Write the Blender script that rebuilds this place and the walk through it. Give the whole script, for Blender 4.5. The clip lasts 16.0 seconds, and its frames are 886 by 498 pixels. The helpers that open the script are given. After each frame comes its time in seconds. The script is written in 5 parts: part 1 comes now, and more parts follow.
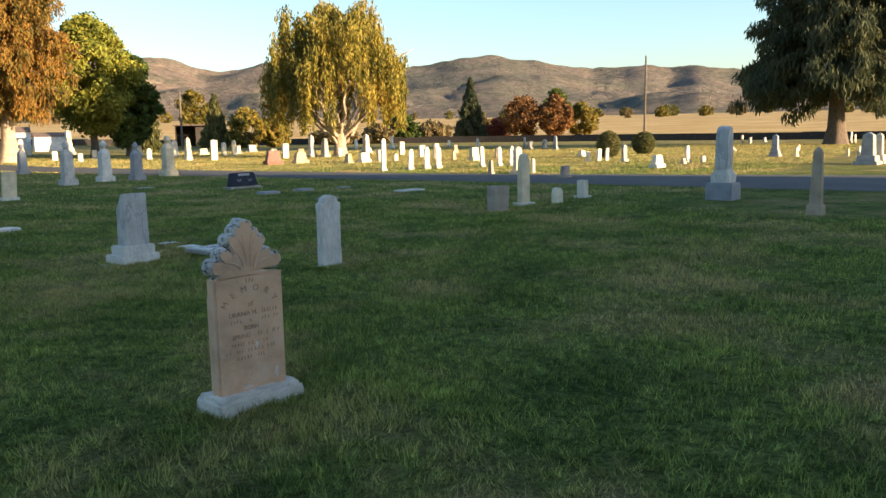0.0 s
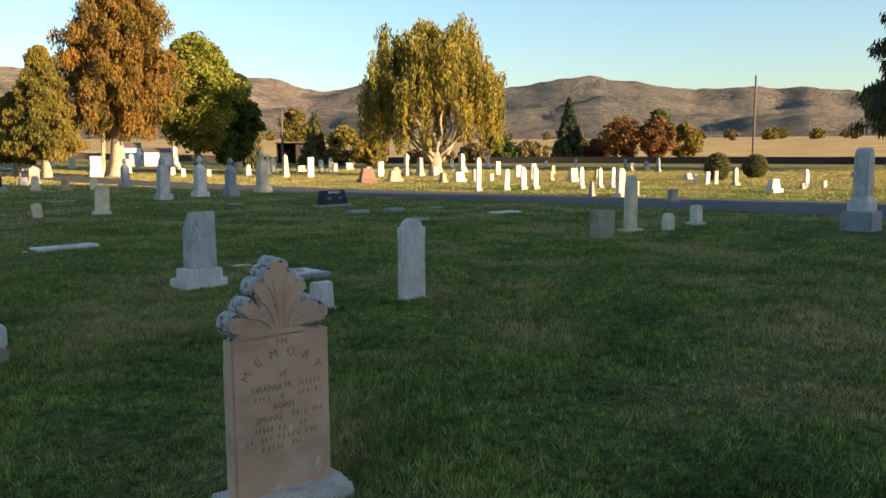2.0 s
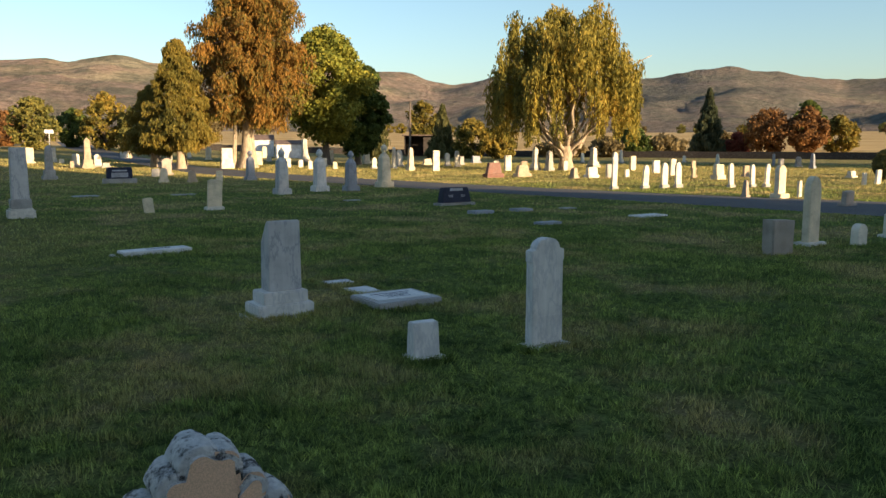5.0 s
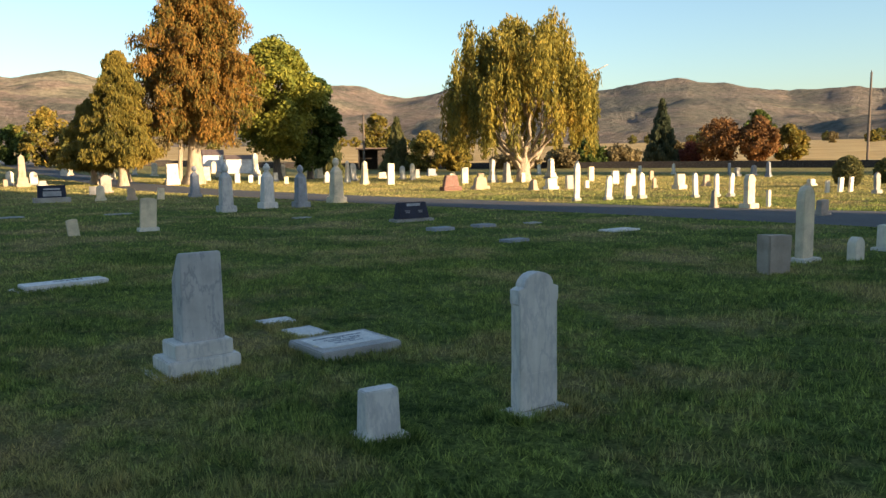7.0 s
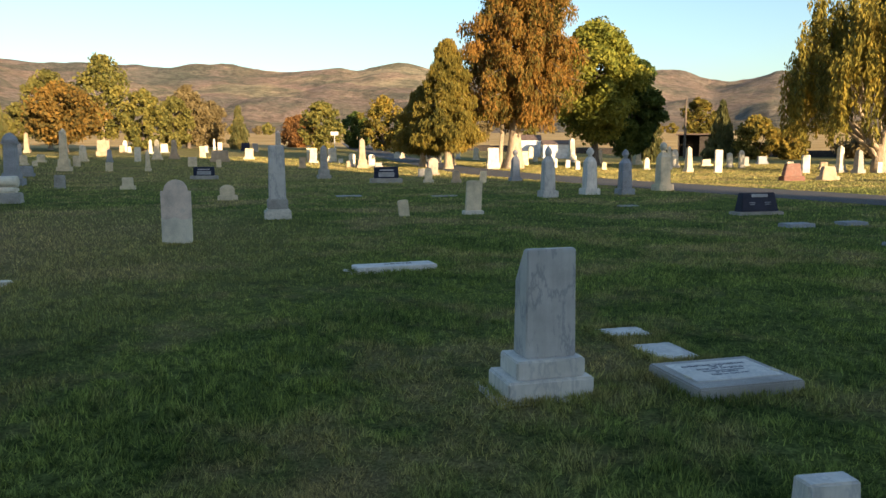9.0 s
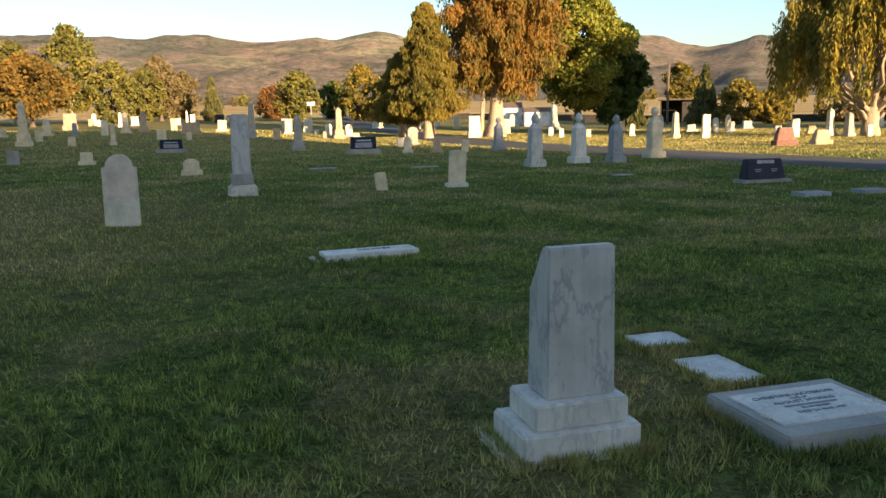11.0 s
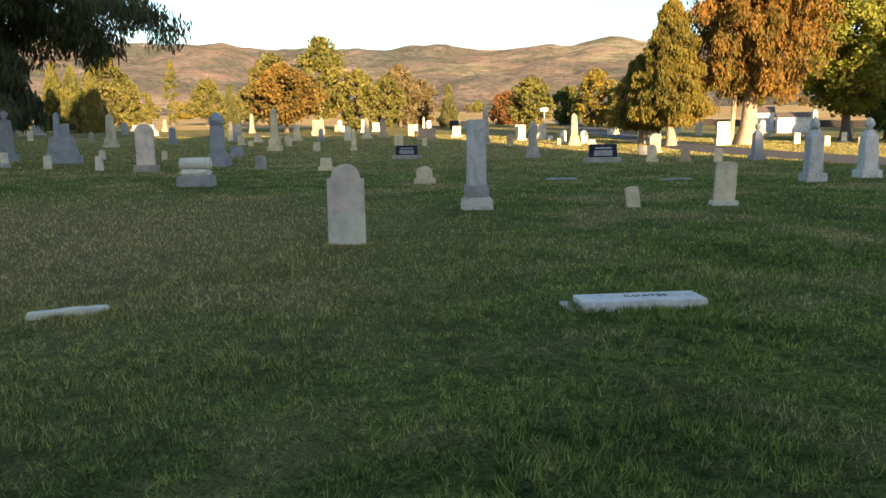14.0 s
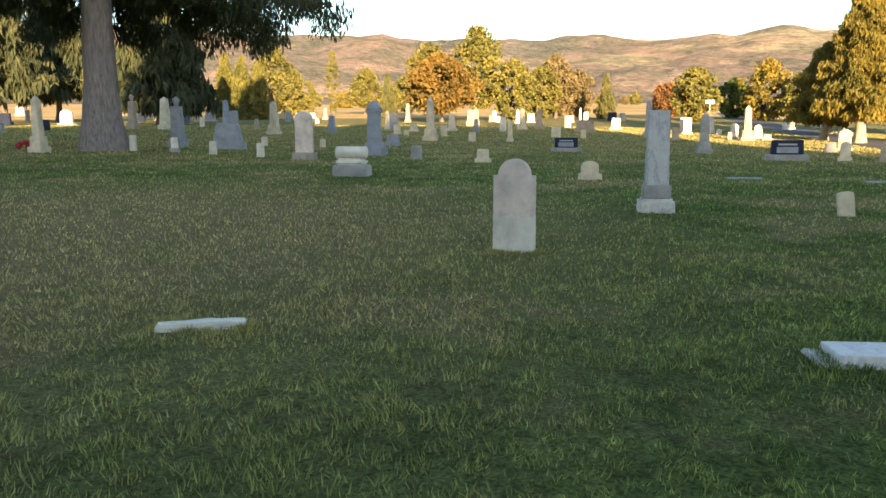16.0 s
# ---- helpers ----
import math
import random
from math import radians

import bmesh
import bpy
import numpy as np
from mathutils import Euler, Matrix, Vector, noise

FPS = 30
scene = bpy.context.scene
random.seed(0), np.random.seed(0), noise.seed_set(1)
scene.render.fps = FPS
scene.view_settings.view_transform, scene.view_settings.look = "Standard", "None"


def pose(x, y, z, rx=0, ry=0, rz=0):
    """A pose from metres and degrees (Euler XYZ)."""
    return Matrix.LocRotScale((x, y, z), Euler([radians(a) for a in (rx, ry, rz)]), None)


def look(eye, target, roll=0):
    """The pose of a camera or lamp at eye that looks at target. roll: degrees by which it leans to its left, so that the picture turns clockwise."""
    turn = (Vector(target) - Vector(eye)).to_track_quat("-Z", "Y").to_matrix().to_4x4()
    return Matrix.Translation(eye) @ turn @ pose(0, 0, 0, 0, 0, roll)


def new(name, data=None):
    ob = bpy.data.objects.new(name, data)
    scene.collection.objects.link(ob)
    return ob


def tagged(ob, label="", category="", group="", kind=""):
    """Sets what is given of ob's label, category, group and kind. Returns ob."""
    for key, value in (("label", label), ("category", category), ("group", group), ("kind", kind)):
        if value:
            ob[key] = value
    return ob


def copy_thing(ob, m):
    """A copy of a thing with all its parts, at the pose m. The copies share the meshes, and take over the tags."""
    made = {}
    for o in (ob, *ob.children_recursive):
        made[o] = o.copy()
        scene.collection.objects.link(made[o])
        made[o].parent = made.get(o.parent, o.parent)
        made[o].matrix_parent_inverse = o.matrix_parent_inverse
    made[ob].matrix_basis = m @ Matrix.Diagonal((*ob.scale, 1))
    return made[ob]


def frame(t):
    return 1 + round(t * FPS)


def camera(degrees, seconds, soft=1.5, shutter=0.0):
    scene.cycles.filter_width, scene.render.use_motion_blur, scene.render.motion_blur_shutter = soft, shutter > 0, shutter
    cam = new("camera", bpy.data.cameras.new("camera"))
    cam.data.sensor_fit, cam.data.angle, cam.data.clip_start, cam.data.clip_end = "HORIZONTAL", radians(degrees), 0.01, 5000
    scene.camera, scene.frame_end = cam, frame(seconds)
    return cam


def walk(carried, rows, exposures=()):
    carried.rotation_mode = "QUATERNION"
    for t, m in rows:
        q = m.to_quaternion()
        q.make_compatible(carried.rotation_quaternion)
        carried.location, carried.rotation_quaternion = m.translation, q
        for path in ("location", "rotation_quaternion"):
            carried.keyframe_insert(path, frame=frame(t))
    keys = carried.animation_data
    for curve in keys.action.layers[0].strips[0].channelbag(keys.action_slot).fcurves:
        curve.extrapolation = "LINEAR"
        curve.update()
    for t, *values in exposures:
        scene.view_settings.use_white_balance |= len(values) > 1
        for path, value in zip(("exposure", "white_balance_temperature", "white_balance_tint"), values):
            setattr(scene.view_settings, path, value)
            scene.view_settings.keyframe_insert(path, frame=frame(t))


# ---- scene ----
cam = camera(57.7, 16.0)
PATH = [
    (0, (2.767, -1.348, 1.629), (2.336, 0.583, 1.34), -1.0),
    (0.5, (2.751, -1.04, 1.648), (2.254, 0.876, 1.361), -0.9),
    (1, (2.715, -0.774, 1.659), (2.069, 1.095, 1.357), -1.0),
    (1.5, (2.546, -0.409, 1.635), (1.892, 1.47, 1.427), -0.6),
    (2, (2.416, -0.055, 1.584), (1.76, 1.82, 1.346), -0.3),
    (2.5, (2.311, 0.35, 1.602), (1.636, 2.207, 1.295), -0.1),
    (3, (2.169, 0.654, 1.569), (1.425, 2.481, 1.239), 0.0),
    (3.5, (1.991, 0.927, 1.589), (1.18, 2.713, 1.197), -0.0),
    (4, (1.851, 1.21, 1.581), (0.944, 2.945, 1.172), -0.3),
    (4.5, (1.731, 1.542, 1.625), (0.77, 3.249, 1.225), -0.2),
    (5, (1.565, 1.93, 1.611), (0.625, 3.677, 1.357), 0.0),
    (5.2, (1.485, 2.069, 1.622), (0.569, 3.834, 1.409), 0.1),
    (7.3, (0.688, 3.44, 1.568), (-0.156, 5.239, 1.344), -0.7),
    (7.5, (0.578, 3.565, 1.558), (-0.442, 5.272, 1.338), -0.6),
    (8, (0.346, 3.795, 1.581), (-0.954, 5.298, 1.351), 0.3),
    (8.5, (0.013, 3.988, 1.541), (-1.391, 5.393, 1.304), 0.2),
    (8.7, (-0.11, 4.044, 1.529), (-1.54, 5.421, 1.288), 0.2),
    (10.8, (-1.261, 4.98, 1.48), (-2.741, 6.287, 1.159), -1.6),
    (11, (-1.352, 5.107, 1.465), (-2.763, 6.487, 1.14), -1.0),
    (11.5, (-1.577, 5.414, 1.487), (-2.948, 6.835, 1.165), -0.4),
    (12, (-1.886, 5.663, 1.467), (-3.246, 7.097, 1.164), 0.2),
    (12.5, (-2.16, 5.794, 1.48), (-3.516, 7.237, 1.194), 0.5),
    (13, (-2.489, 5.897, 1.444), (-3.95, 7.232, 1.153), 0.5),
    (13.5, (-2.756, 5.987, 1.488), (-4.42, 7.055, 1.185), -0.6),
    (14, (-3.095, 6.054, 1.466), (-4.837, 6.99, 1.165), -1.0),
    (14.5, (-3.391, 6.095, 1.439), (-5.157, 6.978, 1.124), -0.7),
    (15, (-3.707, 6.174, 1.463), (-5.595, 6.758, 1.155), -1.4),
    (15.5, (-4.051, 6.298, 1.439), (-5.934, 6.891, 1.122), -0.4),
    (16, (-4.391, 6.34, 1.456), (-6.272, 6.939, 1.137), -0.2),
]
walk(cam, [(t, look(eye, target, roll)) for t, eye, target, roll in PATH], [(0, 1.81, 7900, 14), (0.5, 1.96, 7900, 14), (1, 2.01, 7900, 14), (1.5, 1.66, 8000, 14), (2, 1.51, 8000, 14),
      (2.5, 1.66, 8050, 14), (3.5, 2.43, 7900, 14), (4, 2.38, 7900, 14), (4.5, 1.88, 7900, 14), (5, 1.28, 8000, 14), (7.5, 1.53, 8000, 14),
      (8, 1.43, 8000, 14), (8.7, 1.43, 8050, 14), (11, 1.53, 8400, 15), (12.5, 1.63, 8400, 15), (14.5, 1.86, 8600, 15), (16, 2.18, 8600, 15)])

# ---- world, sun and sky ----
SUN_AZ, SUN_EL = radians(-10.0), radians(11.0)      # measured from +x, anticlockwise
world = bpy.data.worlds.new("world")
scene.world = world
world.use_nodes = True
wn = world.node_tree.nodes
sky = wn.new("ShaderNodeTexSky")
sky.sky_type, sky.sun_disc = "NISHITA", False
sky.sun_elevation, sky.sun_rotation = SUN_EL, radians(90) - SUN_AZ
sky.altitude, sky.air_density, sky.dust_density, sky.ozone_density = 800, 1.25, 1.6, 4.2
wn["Background"].inputs["Strength"].default_value = 0.12
world.node_tree.links.new(sky.outputs["Color"], wn["Background"].inputs["Color"])
sun_way = Vector((math.cos(SUN_AZ) * math.cos(SUN_EL), math.sin(SUN_AZ) * math.cos(SUN_EL), math.sin(SUN_EL)))
sun_data = bpy.data.lights.new("sun", "SUN")
sun_data.energy, sun_data.angle, sun_data.color = 4.4, radians(0.6), (1.0, 0.83, 0.60)
sun = new("sun", sun_data)
sun.matrix_world = look(sun_way * 200, (0, 0, 0))


# ---- materials ----
def node(tree, kind, **values):
    n = tree.nodes.new(kind)
    for key, value in values.items():
        n.inputs[key.replace("_", " ")].default_value = value
    return n


def noise_at(tree, coord, scale, detail=4.0, rough=0.6):
    n = node(tree, "ShaderNodeTexNoise", Scale=scale, Detail=detail, Roughness=rough)
    tree.links.new(coord, n.inputs["Vector"])
    return n.outputs["Fac"]


def ramp(tree, fac, stops):
    n = tree.nodes.new("ShaderNodeValToRGB")
    while len(n.color_ramp.elements) < len(stops):
        n.color_ramp.elements.new(0.5)
    for e, (place, colour) in zip(n.color_ramp.elements, stops):
        e.position, e.color = place, (*colour, 1)
    tree.links.new(fac, n.inputs["Fac"])
    return n.outputs["Color"]


def mixed(tree, fac, a, b, how="MIX"):
    n = tree.nodes.new("ShaderNodeMix")
    n.data_type, n.blend_type = "RGBA", how
    for socket, value in ((n.inputs[0], fac), (n.inputs[6], a), (n.inputs[7], b)):
        if isinstance(value, bpy.types.NodeSocket):
            tree.links.new(value, socket)
        elif isinstance(value, (int, float)):
            socket.default_value = value
        else:
            socket.default_value = (*value, 1)
    return n.outputs[2]


def shades(c, dark=0.7, light=1.2):
    return tuple(v * dark for v in c), c, tuple(min(v * light, 0.95) for v in c)


def begin(name, rough=0.7, metal=0.0, spec=0.5):
    m = bpy.data.materials.new(name)
    m.use_nodes = True
    tree = m.node_tree
    shader = tree.nodes["Principled BSDF"]
    shader.inputs["Roughness"].default_value, shader.inputs["Metallic"].default_value = rough, metal
    shader.inputs["Specular IOR Level"].default_value = spec
    place = tree.nodes.new("ShaderNodeNewGeometry").outputs["Position"]
    return m, tree, shader, place


def bumped(tree, shader, height, strength, distance):
    n = node(tree, "ShaderNodeBump", Strength=strength, Distance=distance)
    tree.links.new(height, n.inputs["Height"])
    tree.links.new(n.outputs["Normal"], shader.inputs["Normal"])


def stone_material(name, colour, rough=0.75, grain=260.0, stain=(0.3, 0.29, 0.26), stained=0.35, speck=0.25, bump=0.25, spec=0.25, spot=9.0):
    """Stone with a fine grain, a broad tone change and weather stains."""
    m, tree, shader, place = begin(name, rough, spec=spec)
    dark, mid, light = shades(colour)
    broad = ramp(tree, noise_at(tree, place, 3.5, 6), ((0.3, dark), (0.52, mid), (0.75, light)))
    fine = ramp(tree, noise_at(tree, place, grain, 2), ((0.35, (1 - speck,) * 3), (0.65, (1.0, 1.0, 1.0))))
    body = mixed(tree, 1.0, broad, fine, "MULTIPLY")
    where = ramp(tree, noise_at(tree, place, spot, 8, 0.7), ((0.5, (0, 0, 0)), (0.72 if spot < 20 else 0.6, (stained,) * 3)))
    tree.links.new(mixed(tree, where, body, stain), shader.inputs["Base Color"])
    bumped(tree, shader, noise_at(tree, place, 70.0, 8, 0.75), bump, 0.012)
    return m


def veined_marble(name, colour, rough=0.6, stain=(0.34, 0.36, 0.39), stained=0.5):
    """Marble: soft clouds, thin dark veins and rain streaks."""
    m, tree, shader, place = begin(name, rough)
    dark, mid, light = shades(colour, 0.82, 1.12)
    cloud = ramp(tree, noise_at(tree, place, 5.0, 7, 0.65), ((0.3, dark), (0.5, mid), (0.7, light)))
    squash = node(tree, "ShaderNodeMapping")
    squash.inputs["Scale"].default_value = (1, 1, 0.35)
    tree.links.new(place, squash.inputs["Vector"])
    vein = noise_at(tree, squash.outputs["Vector"], 4.5, 5, 0.7)
    line = ramp(tree, vein, ((0.46, (0, 0, 0)), (0.50, (stained,) * 3), (0.54, (0, 0, 0))))
    veined = mixed(tree, line, cloud, stain)
    streak = node(tree, "ShaderNodeMapping")
    streak.inputs["Scale"].default_value = (1, 1, 0.07)
    tree.links.new(place, streak.inputs["Vector"])
    rain = ramp(tree, noise_at(tree, streak.outputs["Vector"], 22.0, 6, 0.7), ((0.4, (0.93, 0.93, 0.92)), (0.62, (1.03, 1.03, 1.03))))
    tree.links.new(mixed(tree, 1.0, veined, rain, "MULTIPLY"), shader.inputs["Base Color"])
    bumped(tree, shader, noise_at(tree, place, 90.0, 6, 0.7), 0.2, 0.008)
    return m


STONE = {
    "W": stone_material("white_marble", (0.80, 0.71, 0.56), stain=(0.42, 0.39, 0.33)),
    "C": stone_material("cream_stone", (0.78, 0.64, 0.44), stain=(0.46, 0.31, 0.25)),
    "G": stone_material("grey_granite", (0.43, 0.40, 0.36), 0.6, speck=0.4),
    "B": stone_material("blue_grey_granite", (0.34, 0.355, 0.38), 0.55, speck=0.4),
    "N": stone_material("dark_polished_granite", (0.026, 0.034, 0.06), 0.42, stain=(0.03, 0.03, 0.04), bump=0.03, spec=0.08),
    "R": stone_material("red_granite", (0.21, 0.075, 0.05), 0.45, speck=0.4),
    "T": stone_material("tan_sandstone", (0.48, 0.36, 0.25), 0.85),
    "K": stone_material("brown_stone", (0.43, 0.35, 0.28), 0.85),
    "P": stone_material("peach_stone", (0.80, 0.63, 0.51), 0.8),
    "M": veined_marble("veined_grey_marble", (0.51, 0.485, 0.45), 0.6, stain=(0.27, 0.27, 0.28), stained=0.75),
    "L": veined_marble("pale_marble", (0.66, 0.615, 0.55), 0.6, stain=(0.42, 0.41, 0.40), stained=0.6),
}
RED_STONE = stone_material("weathered_red_sandstone", (0.80, 0.475, 0.30), 0.9, 420, stain=(0.72, 0.58, 0.46), stained=0.35, bump=0.35)
ROUGH_CONCRETE = stone_material("rough_pale_concrete", (0.74, 0.67, 0.57), 0.9, 120, stain=(0.24, 0.23, 0.2), stained=0.6, bump=0.7)
LICHEN = stone_material("lichen_covered_sandstone", (0.66, 0.62, 0.56), 0.95, 90, stain=(0.05, 0.045, 0.04), stained=0.95, bump=0.8, spot=26.0)
INK = stone_material("dark_lettering", (0.07, 0.055, 0.05), 0.8)
SLATE_INK = stone_material("grey_cut_lettering", (0.22, 0.23, 0.25), 0.8)
RED_INK = stone_material("worn_cut_lettering", (0.40, 0.235, 0.15), 0.95)
PALE_INK = stone_material("pale_lettering", (0.42, 0.43, 0.45), 0.6)
STEEL = stone_material("weathered_wood_pole", (0.16, 0.12, 0.09), 0.85)
WHITE_PAINT = stone_material("white_paint", (0.75, 0.75, 0.73), 0.5, stained=0.15)
DARK_WOOD = stone_material("dark_barn_wood", (0.055, 0.043, 0.036), 0.9)
ROOFING = stone_material("rusty_roof_sheet", (0.16, 0.11, 0.09), 0.7)
RED_CLOTH = stone_material("red_petals", (0.6, 0.05, 0.04), 0.8)


def bark_material(name, colour):
    m, tree, shader, place = begin(name, 0.95, spec=0.2)
    squash = node(tree, "ShaderNodeMapping")
    squash.inputs["Scale"].default_value = (1, 1, 0.15)
    tree.links.new(place, squash.inputs["Vector"])
    ridges = noise_at(tree, squash.outputs["Vector"], 14.0, 8, 0.7)
    dark, mid, light = shades(colour, 0.45, 1.4)
    tree.links.new(ramp(tree, ridges, ((0.3, dark), (0.5, mid), (0.7, light))), shader.inputs["Base Color"])
    bumped(tree, shader, ridges, 0.8, 0.06)
    return m


BARK = bark_material("grey_brown_bark", (0.15, 0.115, 0.09))
PALE_BARK = bark_material("pale_tan_bark", (0.42, 0.33, 0.24))
GREY_BARK = bark_material("ashen_bark", (0.23, 0.19, 0.165))


def leaf_material(name, colours, patch=0.35):
    """Leaves: tone changes leaf by leaf and, broadly, through the crown."""
    m, tree, shader, place = begin(name, 0.75, spec=0.15)
    island = tree.nodes.new("ShaderNodeNewGeometry").outputs["Random Per Island"]
    broad = noise_at(tree, place, patch, 3)
    add = tree.nodes.new("ShaderNodeMath")
    add.operation = "MULTIPLY_ADD"
    add.inputs[1].default_value = 0.55
    tree.links.new(island, add.inputs[0])
    half = tree.nodes.new("ShaderNodeMath")
    half.operation = "MULTIPLY_ADD"
    half.inputs[1].default_value, half.inputs[2].default_value = 1.5, -0.52
    tree.links.new(broad, half.inputs[0])
    tree.links.new(half.outputs[0], add.inputs[2])
    stops = [(i / (len(colours) - 1), c) for i, c in enumerate(colours)]
    colour = ramp(tree, add.outputs[0], stops)
    tree.links.new(colour, shader.inputs["Base Color"])
    through_leaf = tree.nodes.new("ShaderNodeBsdfTranslucent")
    tree.links.new(colour, through_leaf.inputs["Color"])
    mix = tree.nodes.new("ShaderNodeMixShader")
    mix.inputs[0].default_value = 0.25
    tree.links.new(shader.outputs[0], mix.inputs[1])
    tree.links.new(through_leaf.outputs[0], mix.inputs[2])
    tree.links.new(mix.outputs[0], tree.nodes["Material Output"].inputs["Surface"])
    return m


LEAF = {
    "orange": leaf_material("rusty_orange_foliage", ((0.05, 0.06, 0.018), (0.15, 0.115, 0.03), (0.28, 0.14, 0.034), (0.36, 0.18, 0.044))),
    "cedar": leaf_material("olive_cedar_foliage", ((0.065, 0.068, 0.02), (0.15, 0.128, 0.03), (0.25, 0.185, 0.04), (0.33, 0.21, 0.045))),
    "green": leaf_material("yellow_green_foliage", ((0.08, 0.105, 0.025), (0.17, 0.19, 0.038), (0.28, 0.265, 0.05), (0.38, 0.32, 0.055))),
    "dark": leaf_material("dark_green_foliage", ((0.04, 0.065, 0.02), (0.085, 0.12, 0.03), (0.15, 0.18, 0.04))),
    "willow": leaf_material("golden_green_foliage", ((0.085, 0.088, 0.028), (0.20, 0.175, 0.04), (0.31, 0.235, 0.046), (0.36, 0.225, 0.046))),
    "spruce": leaf_material("spruce_needles", ((0.035, 0.048, 0.026), (0.065, 0.078, 0.04), (0.13, 0.125, 0.055))),
    "olive": leaf_material("olive_needles", ((0.07, 0.08, 0.03), (0.12, 0.12, 0.045), (0.22, 0.18, 0.065))),
    "gold": leaf_material("golden_foliage", ((0.085, 0.09, 0.03), (0.17, 0.155, 0.045), (0.26, 0.215, 0.06))),
    "rust": leaf_material("rust_red_foliage", ((0.10, 0.06, 0.03), (0.22, 0.105, 0.04), (0.31, 0.145, 0.05))),
    "red": leaf_material("red_shrub_foliage", ((0.15, 0.06, 0.04), (0.28, 0.07, 0.05), (0.33, 0.13, 0.07))),
    "olive_gold": leaf_material("olive_gold_foliage", ((0.06, 0.07, 0.025), (0.13, 0.13, 0.038), (0.22, 0.19, 0.05), (0.29, 0.23, 0.06))),
    "umber": leaf_material("dull_orange_foliage", ((0.05, 0.05, 0.02), (0.13, 0.095, 0.03), (0.24, 0.135, 0.035), (0.30, 0.17, 0.04))),
    "tan": leaf_material("dry_tan_foliage", ((0.11, 0.085, 0.04), (0.20, 0.15, 0.07), (0.28, 0.21, 0.10))),
}


def lawn_colour(tree, place):
    """Mown grass: green, with worn straw-coloured patches; sunlit gold painted in farther out."""
    green = ramp(tree, noise_at(tree, place, 2.2, 6, 0.7), ((0.3, (0.144, 0.197, 0.062)), (0.55, (0.210, 0.268, 0.087)), (0.75, (0.268, 0.314, 0.112))))
    # clump tones, partly the self-shadow of tufts put into the green
    clumps = ramp(tree, noise_at(tree, place, 11.0, 3, 0.6), ((0.35, (0.58, 0.62, 0.58)), (0.65, (1.28, 1.25, 1.2))))
    green = mixed(tree, 1.0, green, clumps, "MULTIPLY")
    growth = ramp(tree, noise_at(tree, place, 0.95, 6, 0.68), ((0.36, (0.58, 0.66, 0.62)), (0.5, (1.0, 1.0, 0.98)), (0.64, (1.34, 1.26, 1.12))))
    green = mixed(tree, 1.0, green, growth, "MULTIPLY")
    straw = ramp(tree, noise_at(tree, place, 5.0, 5), ((0.3, (0.38, 0.28, 0.13)), (0.7, (0.54, 0.41, 0.20))))
    dry = ramp(tree, noise_at(tree, place, 0.42, 7, 0.66), ((0.48, (0, 0, 0)), (0.62, (0.85, 0.85, 0.85))))
    out = node(tree, "ShaderNodeVectorMath")
    out.operation = "DISTANCE"
    tree.links.new(place, out.inputs[0])
    out.inputs[1].default_value = (-16.0, 4.0, 0)
    worn = node(tree, "ShaderNodeMapRange")
    worn.inputs["From Min"].default_value, worn.inputs["From Max"].default_value = 10.5, 4.0
    tree.links.new(out.outputs["Value"], worn.inputs["Value"])
    tuft = ramp(tree, noise_at(tree, place, 1.6, 6, 0.7), ((0.28, (0.4, 0.4, 0.4)), (0.5, (1.0, 1.0, 1.0))))
    bare = mixed(tree, worn.outputs[0], (0, 0, 0), tuft)
    # straw blended in beyond 24 m paints the sunlit gold of the lawn
    reach = node(tree, "ShaderNodeVectorMath")
    reach.operation = "DISTANCE"
    tree.links.new(place, reach.inputs[0])
    reach.inputs[1].default_value = (-1, 4, 0)
    sunlit_straw = node(tree, "ShaderNodeMapRange")
    sunlit_straw.inputs["From Min"].default_value, sunlit_straw.inputs["From Max"].default_value = 24.0, 40.0
    sunlit_straw.inputs["To Max"].default_value = 0.5
    tree.links.new(reach.outputs["Value"], sunlit_straw.inputs["Value"])
    green = mixed(tree, sunlit_straw.outputs[0], green, straw)
    return mixed(tree, mixed(tree, 1.0, dry, bare, "LIGHTEN"), green, straw)


def ground_material():
    m, tree, shader, place = begin("lawn_and_field", 1.0, spec=0.02)
    lawn = lawn_colour(tree, place)
    # dark flecks paint shadow between the tufts into the ground colour
    fine = ramp(tree, noise_at(tree, place, 38.0, 4, 0.7), ((0.32, (0.26, 0.27, 0.26)), (0.68, (0.95, 0.95, 0.95))))
    lawn = mixed(tree, 1.0, lawn, fine, "MULTIPLY")
    hay = ramp(tree, noise_at(tree, place, 0.06, 7, 0.65), ((0.3, (0.36, 0.23, 0.095)), (0.55, (0.52, 0.355, 0.165)), (0.75, (0.62, 0.455, 0.23))))
    away = node(tree, "ShaderNodeVectorMath")
    away.operation = "DISTANCE"
    tree.links.new(place, away.inputs[0])
    away.inputs[1].default_value = (-25, 20, 0)
    span = node(tree, "ShaderNodeMapRange")
    span.inputs["From Min"].default_value, span.inputs["From Max"].default_value = 88.0, 96.0
    tree.links.new(away.outputs["Value"], span.inputs["Value"])
    tree.links.new(mixed(tree, span.outputs[0], lawn, hay), shader.inputs["Base Color"])
    bumped(tree, shader, noise_at(tree, place, 45.0, 6, 0.8), 0.9, 0.05)
    return m


